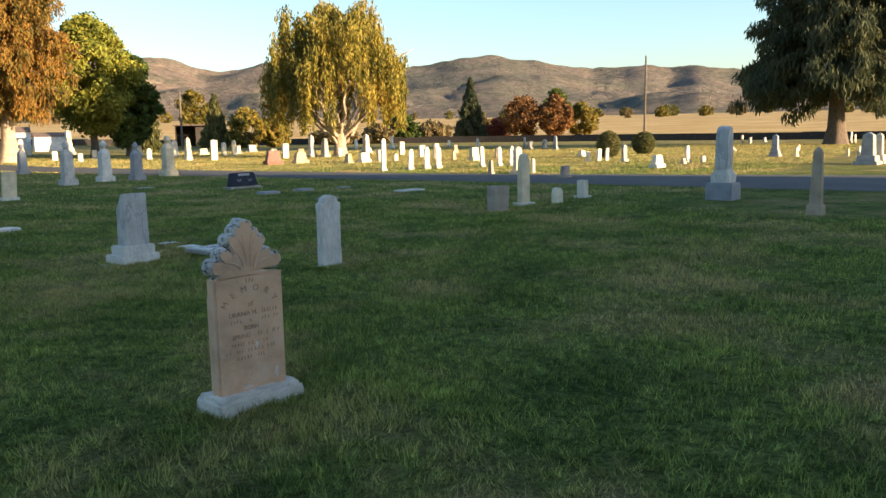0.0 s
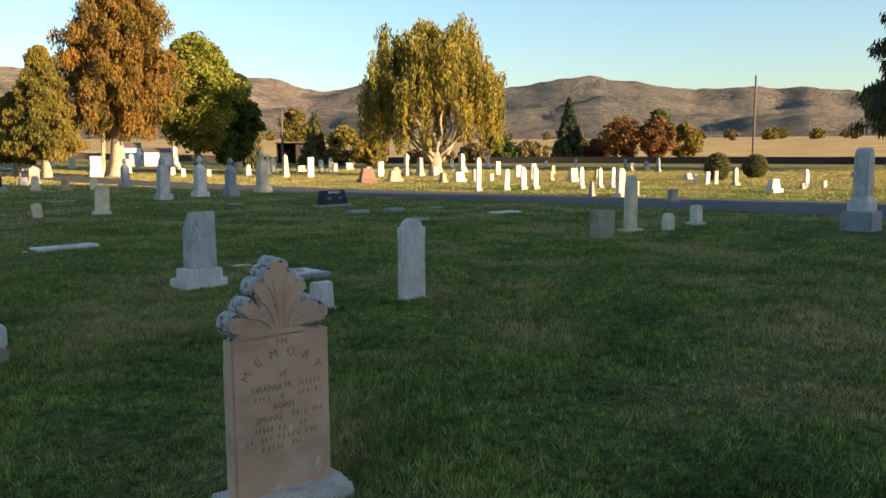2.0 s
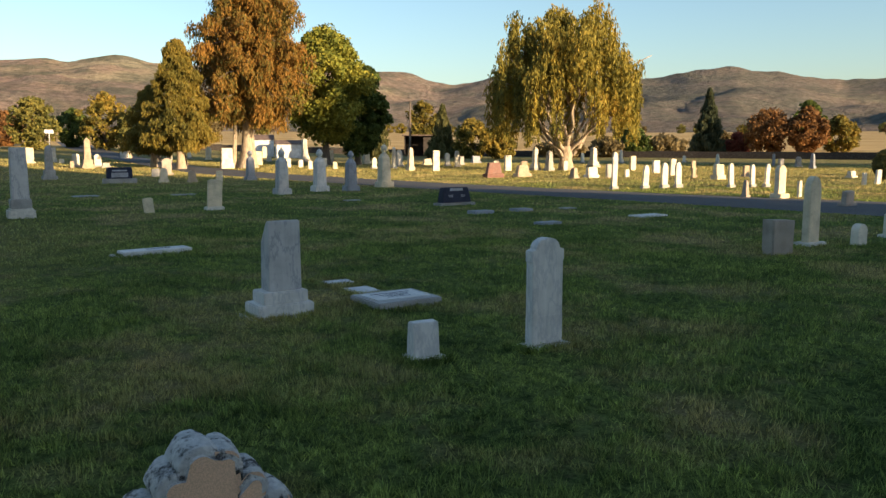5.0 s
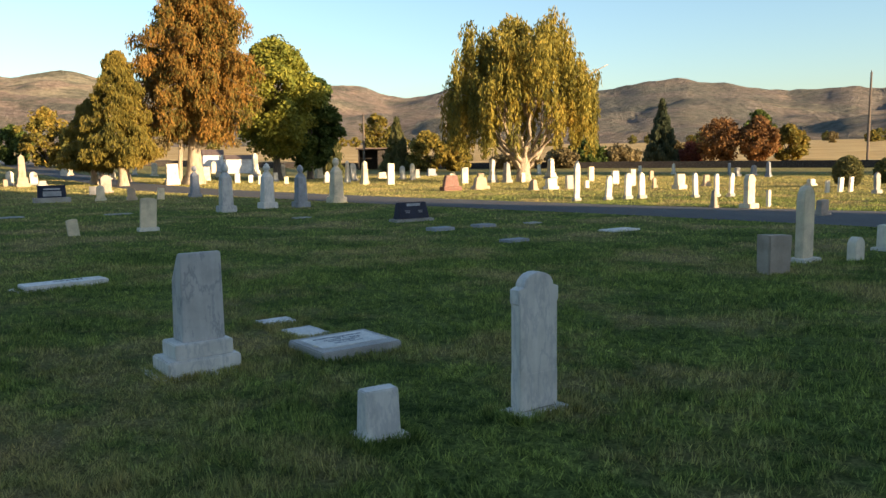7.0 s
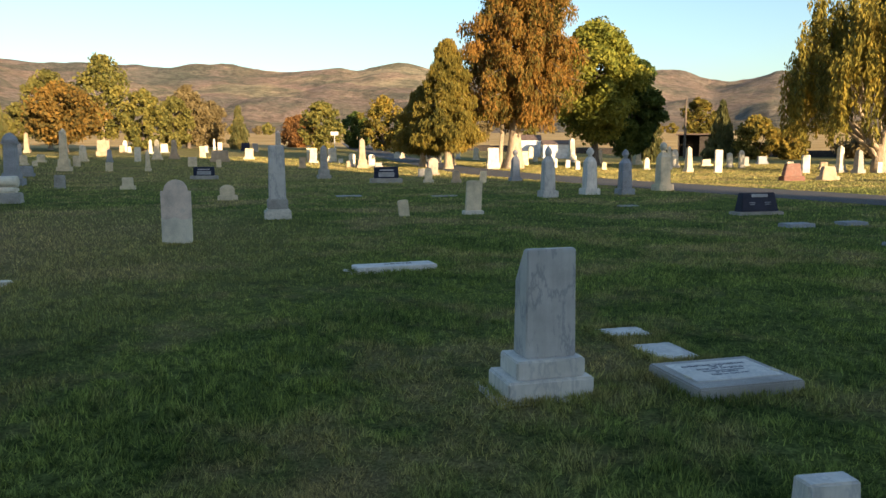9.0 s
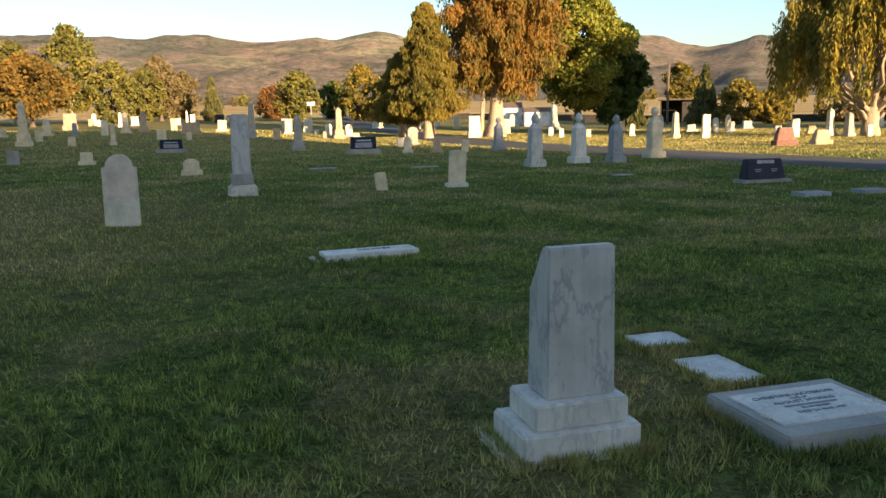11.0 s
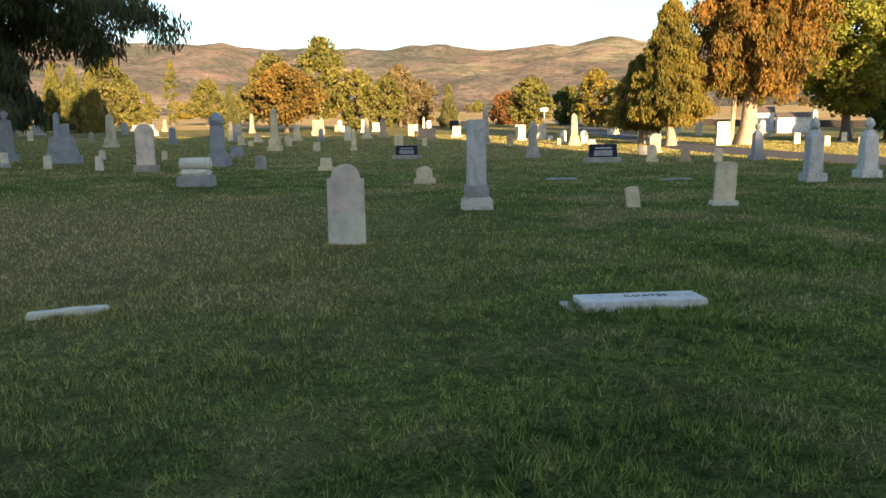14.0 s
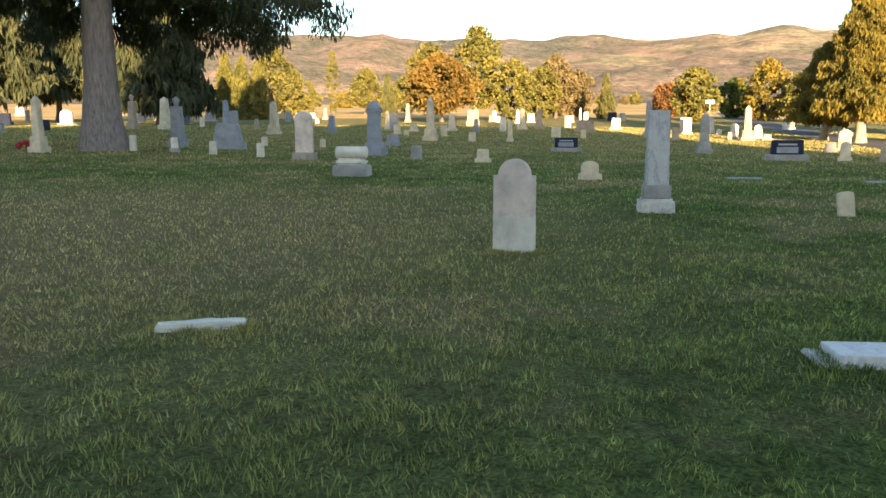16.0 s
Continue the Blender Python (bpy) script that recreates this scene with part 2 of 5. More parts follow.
def grass_material():
    m, tree, shader, place = begin("grass_blades", 0.9, spec=0.05)
    island = tree.nodes.new("ShaderNodeNewGeometry").outputs["Random Per Island"]
    tone = ramp(tree, island, ((0.0, (0.40, 0.44, 0.38)), (0.5, (1.06, 1.07, 0.98)), (0.9, (1.55, 1.5, 1.28)), (1.0, (2.0, 1.8, 1.45))))
    colour = mixed(tree, 1.0, lawn_colour(tree, place), tone, "MULTIPLY")
    tree.links.new(colour, shader.inputs["Base Color"])
    through_leaf = tree.nodes.new("ShaderNodeBsdfTranslucent")
    tree.links.new(colour, through_leaf.inputs["Color"])
    mix = tree.nodes.new("ShaderNodeMixShader")
    mix.inputs[0].default_value = 0.3
    tree.links.new(shader.outputs[0], mix.inputs[1])
    tree.links.new(through_leaf.outputs[0], mix.inputs[2])
    tree.links.new(mix.outputs[0], tree.nodes["Material Output"].inputs["Surface"])
    return m


def asphalt_material():
    m, tree, shader, place = begin("worn_asphalt", 0.9)
    tone = ramp(tree, noise_at(tree, place, 0.6, 6), ((0.3, (0.05, 0.05, 0.052)), (0.7, (0.085, 0.08, 0.075))))
    grit = ramp(tree, noise_at(tree, place, 120.0, 2), ((0.3, (0.6, 0.6, 0.6)), (0.7, (1.2, 1.2, 1.2))))
    tree.links.new(mixed(tree, 1.0, tone, grit, "MULTIPLY"), shader.inputs["Base Color"])
    bumped(tree, shader, noise_at(tree, place, 90.0, 4), 0.5, 0.01)
    return m


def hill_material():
    m, tree, shader, place = begin("haze_muted_scrub_hills", 1.0, spec=0.0)
    # muted tones put the distance haze into the slopes' own colours
    hazed_soil = ramp(tree, noise_at(tree, place, 0.0016, 6, 0.55),
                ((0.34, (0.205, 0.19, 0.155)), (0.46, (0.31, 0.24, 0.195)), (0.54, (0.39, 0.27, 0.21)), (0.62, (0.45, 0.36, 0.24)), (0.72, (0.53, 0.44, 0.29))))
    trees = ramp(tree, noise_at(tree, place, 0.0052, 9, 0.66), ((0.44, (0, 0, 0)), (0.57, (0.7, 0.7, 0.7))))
    scrub = mixed(tree, trees, hazed_soil, (0.135, 0.145, 0.11))
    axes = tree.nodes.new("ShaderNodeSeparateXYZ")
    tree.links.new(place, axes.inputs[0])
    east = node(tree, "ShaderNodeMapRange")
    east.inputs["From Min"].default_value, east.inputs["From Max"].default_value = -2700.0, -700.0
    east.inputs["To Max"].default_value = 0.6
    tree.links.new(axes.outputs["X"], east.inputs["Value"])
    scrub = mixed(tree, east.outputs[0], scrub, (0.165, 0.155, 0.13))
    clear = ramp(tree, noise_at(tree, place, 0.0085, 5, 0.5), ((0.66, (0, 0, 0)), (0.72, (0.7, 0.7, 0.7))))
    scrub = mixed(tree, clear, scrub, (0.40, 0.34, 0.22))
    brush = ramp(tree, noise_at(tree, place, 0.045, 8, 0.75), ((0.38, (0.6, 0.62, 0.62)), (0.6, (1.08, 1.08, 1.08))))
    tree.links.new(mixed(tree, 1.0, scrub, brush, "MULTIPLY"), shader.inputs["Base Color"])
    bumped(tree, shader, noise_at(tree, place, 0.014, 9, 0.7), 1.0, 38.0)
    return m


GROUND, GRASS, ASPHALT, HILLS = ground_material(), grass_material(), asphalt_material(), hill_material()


# ---- building blocks ----
def part(name, bm, material, parent=None, label="", at=(0, 0, 0)):
    """Links a bmesh as one mesh object."""
    mesh = bpy.data.meshes.new(name)
    bm.to_mesh(mesh)
    bm.free()
    mesh.materials.append(material)
    ob = new(name, mesh)
    ob.location = at
    if parent:
        ob.parent = parent
    if label:
        ob["label"] = label
    return ob


def thing(name, label, category, group="", kind="", at=(0, 0, 0), turn=0.0):
    ob = tagged(new(name), label, category, group, kind)
    ob.matrix_basis = pose(*at, 0, 0, turn)
    return ob


def box(w, d, h, z=0.0, bevel=0.01, taper=1.0, taper_d=None, x=0.0, y=0.0, segments=2, wear=0.0):
    """A block standing on z, narrowed towards its top by taper."""
    bm = bmesh.new()
    bmesh.ops.create_cube(bm, size=1)
    td = taper if taper_d is None else taper_d
    for v in bm.verts:
        top = v.co.z > 0
        v.co = Vector((v.co.x * w * (taper if top else 1) + x, v.co.y * d * (td if top else 1) + y, z + (h if top else 0)))
    if bevel:
        bmesh.ops.bevel(bm, geom=bm.edges[:], offset=bevel, segments=segments, affect="EDGES")
    if wear:
        bmesh.ops.subdivide_edges(bm, edges=[e for e in bm.edges if e.calc_length() > 0.06], cuts=6, use_grid_fill=True)
        roughen(bm, wear)
    return bm


def roughen(bm, amount, scale=14.0):
    for v in bm.verts:
        v.co += noise.noise_vector(v.co * scale) * amount


def slab(outline, depth, bevel=0.012, taper=1.0):
    """An upright slab: an outline in x and z, extruded along y."""
    bm = bmesh.new()
    front = [bm.verts.new((x, -depth / 2, z)) for x, z in outline]
    face = bm.faces.new(front)
    more = bmesh.ops.extrude_face_region(bm, geom=[face])
    for v in more["geom"]:
        if isinstance(v, bmesh.types.BMVert):
            v.co.y += depth
    bmesh.ops.recalc_face_normals(bm, faces=bm.faces[:])
    rim = [e for e in bm.edges if abs(e.verts[0].co.y - e.verts[1].co.y) < 1e-5]
    if bevel:
        bmesh.ops.bevel(bm, geom=rim, offset=bevel, segments=2, affect="EDGES")
    return bm


def lathe(profile, segments=20):
    """A turned shape from radii and heights."""
    bm = bmesh.new()
    rings = [[bm.verts.new((r * math.cos(a), r * math.sin(a), z)) for a in (2 * math.pi * i / segments for i in range(segments))] for r, z in profile]
    for low, high in zip(rings, rings[1:]):
        for i in range(segments):
            bm.faces.new((low[i], low[(i + 1) % segments], high[(i + 1) % segments], high[i]))
    bm.faces.new(rings[0][::-1])
    bm.faces.new(rings[-1])
    for f in bm.faces:
        f.smooth = True
    return bm


def tube(bm, points, radii, segments=8):
    """A tapered limb through points."""
    rings = []
    for i, (p, r) in enumerate(zip(points, radii)):
        way = (points[min(i + 1, len(points) - 1)] - points[max(i - 1, 0)]).normalized()
        side = way.orthogonal().normalized()
        other = way.cross(side)
        rings.append([bm.verts.new(p + (side * math.cos(a) + other * math.sin(a)) * r) for a in (2 * math.pi * k / segments for k in range(segments))])
    for low, high in zip(rings, rings[1:]):
        gap = min(range(segments), key=lambda s: (high[s].co - low[0].co).length)
        for k in range(segments):
            f = bm.faces.new((low[k], low[(k + 1) % segments], high[(k + 1 + gap) % segments], high[(k + gap) % segments]))
            f.smooth = True
    bm.faces.new(rings[-1])
    return bm


def quads(name, verts, material, parent=None, corners=4):
    """One mesh of many separate small faces, from an array of corners."""
    n = len(verts) // corners
    mesh = bpy.data.meshes.new(name)
    mesh.vertices.add(len(verts))
    mesh.vertices.foreach_set("co", np.asarray(verts, np.float32).ravel())
    mesh.loops.add(len(verts))
    mesh.loops.foreach_set("vertex_index", np.arange(len(verts), dtype=np.int32))
    mesh.polygons.add(n)
    mesh.polygons.foreach_set("loop_start", np.arange(0, len(verts), corners, dtype=np.int32))
    mesh.update(calc_edges=True)
    mesh.validate()
    mesh.materials.append(material)
    ob = new(name, mesh)
    if parent:
        ob.parent = parent
    return ob


def text(words, size, material, parent, at, turn=(90, 0, 0), name="lettering", depth=0.0015):
    """Cut letters as a thin mesh, centred at a place of its parent."""
    curve = bpy.data.curves.new(name, "FONT")
    curve.body, curve.size, curve.align_x, curve.align_y, curve.extrude = words, size, "CENTER", "CENTER", depth
    curve.resolution_u = 2
    made = new(name, curve)
    mesh = bpy.data.meshes.new_from_object(made)
    bpy.data.objects.remove(made)
    mesh.materials.clear()
    mesh.materials.append(material)
    ob = new(name, mesh)
    ob.parent = parent
    ob.matrix_basis = pose(*at, *turn)
    return ob


# ---- ground, road, hills ----
def lift(x, y):
    """Height of the ground."""
    u = -x - 0.35 * y - 25
    rise = 0.03 * (6 * math.log1p(math.exp(u / 6)) if u < 120 else u)
    d = math.hypot(x + 5, y - 10) - 92
    far = 0.02 * min(8 * math.log1p(math.exp(d / 8)) if d < 200 else d, 800)
    mound = 0.085 * math.exp(-((x - 0.7) ** 2 + (y - 2.8) ** 2) / 1.4)
    return 1.25 * math.tanh(rise / 1.25) + far + mound


def build_ground():
    bm = bmesh.new()
    radii = [0.0] + [1.5 * 1.09 ** i for i in range(94)]
    turns = 144
    rings = []
    for r in radii:
        if r == 0:
            rings.append([bm.verts.new((-5, 10, lift(-5, 10)))])
            continue
        ring = []
        for i in range(turns):
            a = 2 * math.pi * i / turns
            x, y = -5 + r * math.cos(a), 10 + r * math.sin(a)
            ring.append(bm.verts.new((x, y, lift(x, y) + 0.012 * noise.noise((x * 0.5, y * 0.5, 0)) - 0.012)))
        rings.append(ring)
    for i in range(turns):
        bm.faces.new((rings[0][0], rings[1][i], rings[1][(i + 1) % turns]))
    for low, high in zip(rings[1:], rings[2:]):
        for i in range(turns):
            bm.faces.new((low[i], high[i], high[(i + 1) % turns], low[(i + 1) % turns]))
    for f in bm.faces:
        f.smooth = True
    return tagged(part("ground", bm, GROUND), "mown cemetery lawn with dry patches, hayfield beyond", "lawn", kind="structure")


build_ground()


def straight(pairs, u):
    return float(np.interp(u, [p for p, _ in pairs], [q for _, q in pairs]))


def build_road():
    """The lane through the grounds: its near and far edges by x."""
    near = ((-140, 105), (-95, 74), (-52, 47.5), (-33, 36), (-15, 29), (-3, 25), (8, 20.6), (60, -2))
    far = ((-140, 111), (-95, 79), (-60, 56.5), (-43, 46), (-29, 38.5), (-15, 33), (-4, 29.5), (10, 27.2), (60, 16))
    bm = bmesh.new()
    rows = []
    for i in range(161):
        x = -130 + 185 * i / 160
        a, b = straight(near, x), straight(far, x)
        wob = 0.15 * noise.noise((x * 0.3, 0, 0))
        row = []
        for k in range(5):
            y = a + wob + (b - a) * k / 4
            row.append(bm.verts.new((x, y, lift(x, y) + 0.025 - (0.03 if k in (0, 4) else 0))))
        rows.append(row)
    for p, q in zip(rows, rows[1:]):
        for k in range(4):
            bm.faces.new((p[k], q[k], q[k + 1], p[k + 1]))
    return tagged(part("road", bm, ASPHALT), "narrow worn grey asphalt lane through the cemetery", "road", kind="structure")


build_road()

RIDGE = ((-180, 4.2), (-60, 4.0), (-20, 3.7), (-7.1, 3.75), (-5.0, 4.18), (-3.2, 4.03), (-1.7, 4.27), (-0.2, 4.08), (2.0, 4.05), (5.4, 4.72), (8.5, 5.18),
         (11.6, 4.98), (14.7, 4.55), (20, 4.3), (24.9, 4.95), (27.4, 4.5), (28.7, 4.42), (30.8, 4.78), (33.0, 5.25), (40, 5.5), (48.1, 5.55), (50.3, 5.74),
         (52.8, 5.42), (55.0, 5.6), (58.3, 5.32), (61.0, 5.68), (63.7, 5.58), (67.4, 5.38), (71.4, 5.48), (74.2, 5.45), (76.3, 5.92), (79.8, 5.75),
         (83, 5.78), (86.4, 5.9), (100, 5.8), (140, 4.6), (180, 4.2))


def build_hills():
    bm = bmesh.new()
    rings = []
    turns, steps = 900, 44
    for k in range(steps):
        s = k / (steps - 1)
        r = 950 + 3650 * s
        ring = []
        for i in range(turns):
            az = -180 + 360 * i / turns
            a = radians(az)
            x, y = -math.sin(a) * r, math.cos(a) * r
            top = math.tan(radians(straight(RIDGE, az))) * 3700
            climb = min(1.0, max(0.0, (r - 950) / 2750))
            spur = noise.fractal((x * 0.0011, y * 0.0011, 3.1), 1.0, 2.0, 6)
            gully = 1 - abs(noise.noise((x * 0.0021 + 0.5 * spur, y * 0.0021, 7.0)))
            z = 14 + (top - 14) * (0.25 * climb + 0.75 * climb ** 1.9)
            z += (spur * 75 - gully ** 3 * 60) * climb * (1 - climb) * 2.2 + 26 * noise.fractal((x * 0.0034, y * 0.0034, 1), 0.9, 2.0, 4) * climb
            if r > 3700:
                z -= (r - 3700) * 0.12
            ring.append(bm.verts.new((x, y, z)))
        rings.append(ring)
    for low, high in zip(rings, rings[1:]):
        for i in range(turns):
            bm.faces.new((low[i], high[i], high[(i + 1) % turns], low[(i + 1) % turns]))
    for f in bm.faces:
        f.smooth = True
    bmesh.ops.recalc_face_normals(bm, faces=bm.faces[:])
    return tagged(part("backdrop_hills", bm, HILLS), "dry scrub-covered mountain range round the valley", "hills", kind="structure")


build_hills()

# ---- gravestones ----
ROW_TURN = 62.0        # every stone faces the same way
TONES = {"W": "white marble", "C": "cream-coloured stone", "G": "grey granite", "B": "blue-grey granite", "N": "polished black granite",
         "R": "red granite", "T": "tan sandstone", "K": "brown stone", "P": "peach-coloured stone", "M": "veined grey marble", "L": "pale marble"}


def arch_outline(w, h, rise, shoulder=0.0, steps=12, foot=-0.1):
    """A tablet's outline whose top is an arc of that rise, between shoulders."""
    half = w / 2 - shoulder
    pts = [(-w / 2, foot), (w / 2, foot), (w / 2, h - rise)]
    if shoulder:
        pts.append((half, h - rise))
    for i in range(1, steps):
        a = math.pi * i / steps
        pts.append((half * math.cos(a), h - rise + rise * math.sin(a)))
    if shoulder:
        pts.append((-half, h - rise))
    pts.append((-w / 2, h - rise))
    return pts


def gothic_outline(w, h, rise, steps=6, foot=-0.1):
    pts = [(-w / 2, foot), (w / 2, foot), (w / 2, h - rise)]
    for i in range(1, steps):
        s = i / steps
        pts.append((w / 2 * math.cos(s * math.pi / 2) ** 0.8, h - rise + rise * math.sin(s * math.pi / 2) ** 1.25))
    pts.append((0.0, h))
    for i in range(steps - 1, 0, -1):
        s = i / steps
        pts.append((-w / 2 * math.cos(s * math.pi / 2) ** 0.8, h - rise + rise * math.sin(s * math.pi / 2) ** 1.25))
    pts.append((-w / 2, h - rise))
    return pts


def pyramid(w, h, z):
    return box(w, w, h, z, 0.004, 0.06)


count = {"n": 0}


def stone(kind, x, y, w, h, tone):
    """A gravestone of one of the common forms, at its place on the lawn."""
    count["n"] += 1
    rnd = random.Random(count["n"] * 7 + 1)
    m = STONE[tone]
    base_m = STONE["G" if tone in "WBN" else tone]
    at = (x, y, lift(x, y))
    turn = ROW_TURN + rnd.uniform(-3, 3)
    colour = TONES[tone]
    group = "gravestones in rows on the lawn"
    d = max(0.09, min(0.2, w * 0.3))
    if kind in ("sq", "arch", "pt"):
        form = {"sq": "square-topped", "arch": "round-topped", "pt": "pointed"}[kind]
        ob = thing("headstone", f"weathered {form} {colour} headstone standing on the lawn", "headstone", group, at=at, turn=turn)
        foot = 0.0
        if h > 0.55 and kind != "sq" or rnd.random() < 0.3:
            foot = 0.09 + 0.05 * rnd.random()
            part("base", box(w * 1.35, d * 2.0, foot + 0.06, -0.06, 0.012, 0.97), base_m, ob)
        if kind == "sq":
            bm = box(w, d * 1.1, h + 0.1, -0.1, 0.012, 0.94)
        elif kind == "arch":
            bm = slab(arch_outline(w, h, w * rnd.uniform(0.3, 0.5)), d)
        else:
            bm = slab(gothic_outline(w, h, w * rnd.uniform(0.7, 0.95)), d)
        t = part("tablet", bm, m, ob)
        t.rotation_euler = (radians(rnd.uniform(-2.5, 2.5)), radians(rnd.uniform(-2.5, 2.5)), 0)
    elif kind == "gpt":
        ob = thing("headstone", f"tall pointed {colour} headstone on a block base", "headstone", group, at=at, turn=turn)
        part("base", box(w * 1.3, 0.4, h * 0.16, -0.03, 0.015), STONE["K"] if tone == "P" else base_m, ob)
        part("tablet", slab(gothic_outline(w, h, w * 0.42, foot=h * 0.12), 0.17), m, ob)
        part("cap", box(w * 1.04, 0.2, 0.05, h - w * 0.55, 0.012), m, ob)
    elif kind in ("die", "rdie", "ndie"):
        ob = thing("monument", f"broad {colour} slab monument on a low base", "monument", group, at=at, turn=turn)
        b = max(0.1, h * 0.28)
        part("base", box(w * (1.0 if kind != "ndie" else 1.12), 0.42, b + 0.04, -0.04, 0.02), STONE["G"] if kind == "ndie" else m, ob,
             "pale granite base" if kind == "ndie" else "")
        lean = 0.72 if kind == "rdie" else 0.95
        die = part("die", box(w * 0.86, 0.26, h - b, b, 0.02, lean if kind == "rdie" else 0.97, 0.8), m, ob)
        if kind == "ndie":
            part("nameplate", box(w * 0.5, 0.004, h * 0.09, h * 0.74, 0, y=-0.125), PALE_INK, die, "pale cut name band")
            part("panel", box(w * 0.56, 0.004, h * 0.3, h * 0.36, 0, y=-0.131), STONE["B"], die)
    elif kind in ("obl", "gobl"):
        ob = thing("monument", f"{colour} column monument on a stepped base", "monument", group, at=at, turn=turn)
        bw = w * 1.15
        part("plinth", box(bw * 1.15, bw * 1.15, h * 0.1 + 0.04, -0.04, 0.015), base_m, ob)
        part("pedestal", box(bw * 0.92, bw * 0.92, h * 0.18, h * 0.1, 0.015, 0.92), m, ob)
        part("shaft", box(w * 0.72, w * 0.72, h * 0.62, h * 0.28, 0.012, 0.8), m, ob)
        part("cap", pyramid(w * 0.6, h * 0.1, h * 0.9), m, ob)
    elif kind == "tap":
        ob = thing("monument", f"slender tapered {colour} obelisk with a small base", "monument", group, at=at, turn=turn)
        part("base", box(w * 1.15, w * 1.15, h * 0.14 + 0.04, -0.04, 0.012, 0.96), m, ob)
        part("shaft", box(w * 0.85, w * 0.85, h * 0.78, h * 0.14, 0.012, 0.68), m, ob)
        part("cap", pyramid(w * 0.58, h * 0.08, h * 0.92), m, ob)
    else:
        ob = thing("monument", f"{colour} pillar monument topped with a ball", "monument", group, at=at, turn=turn)
        part("base", box(w * 1.25, w * 1.25, h * 0.16 + 0.04, -0.04, 0.015), m, ob)
        part("shaft", box(w * 0.85, w * 0.85, h * 0.64, h * 0.16, 0.012, 0.8), m, ob)
        part("finial", lathe(((w * 0.2, h * 0.8), (w * 0.16, h * 0.84), (w * 0.3, h * 0.9), (w * 0.3, h * 0.94), (w * 0.05, h))), m, ob)
    return ob


def worn_line(width, z, height, front, parent, seed, x=0.0):
    """A line of letters too worn to read: short uneven cuts."""
    rnd = random.Random(seed)
    left = x - width / 2
    while left < x + width / 2 - 0.012:
        w = rnd.uniform(0.010, 0.017)
        if rnd.random() < 0.85:
            h = height * rnd.uniform(0.75, 1.0)
            bar = rnd.choice((-0.36, 0.0, 0.36)) * h
            half = 0.0016
            pts = [(-half, -h / 2), (half, -h / 2), (half, bar - half), (w * 0.6, bar - half), (w * 0.6, bar + half), (half, bar + half), (half, h / 2), (-half, h / 2)]
            part("letter", slab(pts, 0.002, 0), RED_INK, parent, "", (left, front - 0.0004, z))
        left += w + rnd.uniform(0.004, 0.010)


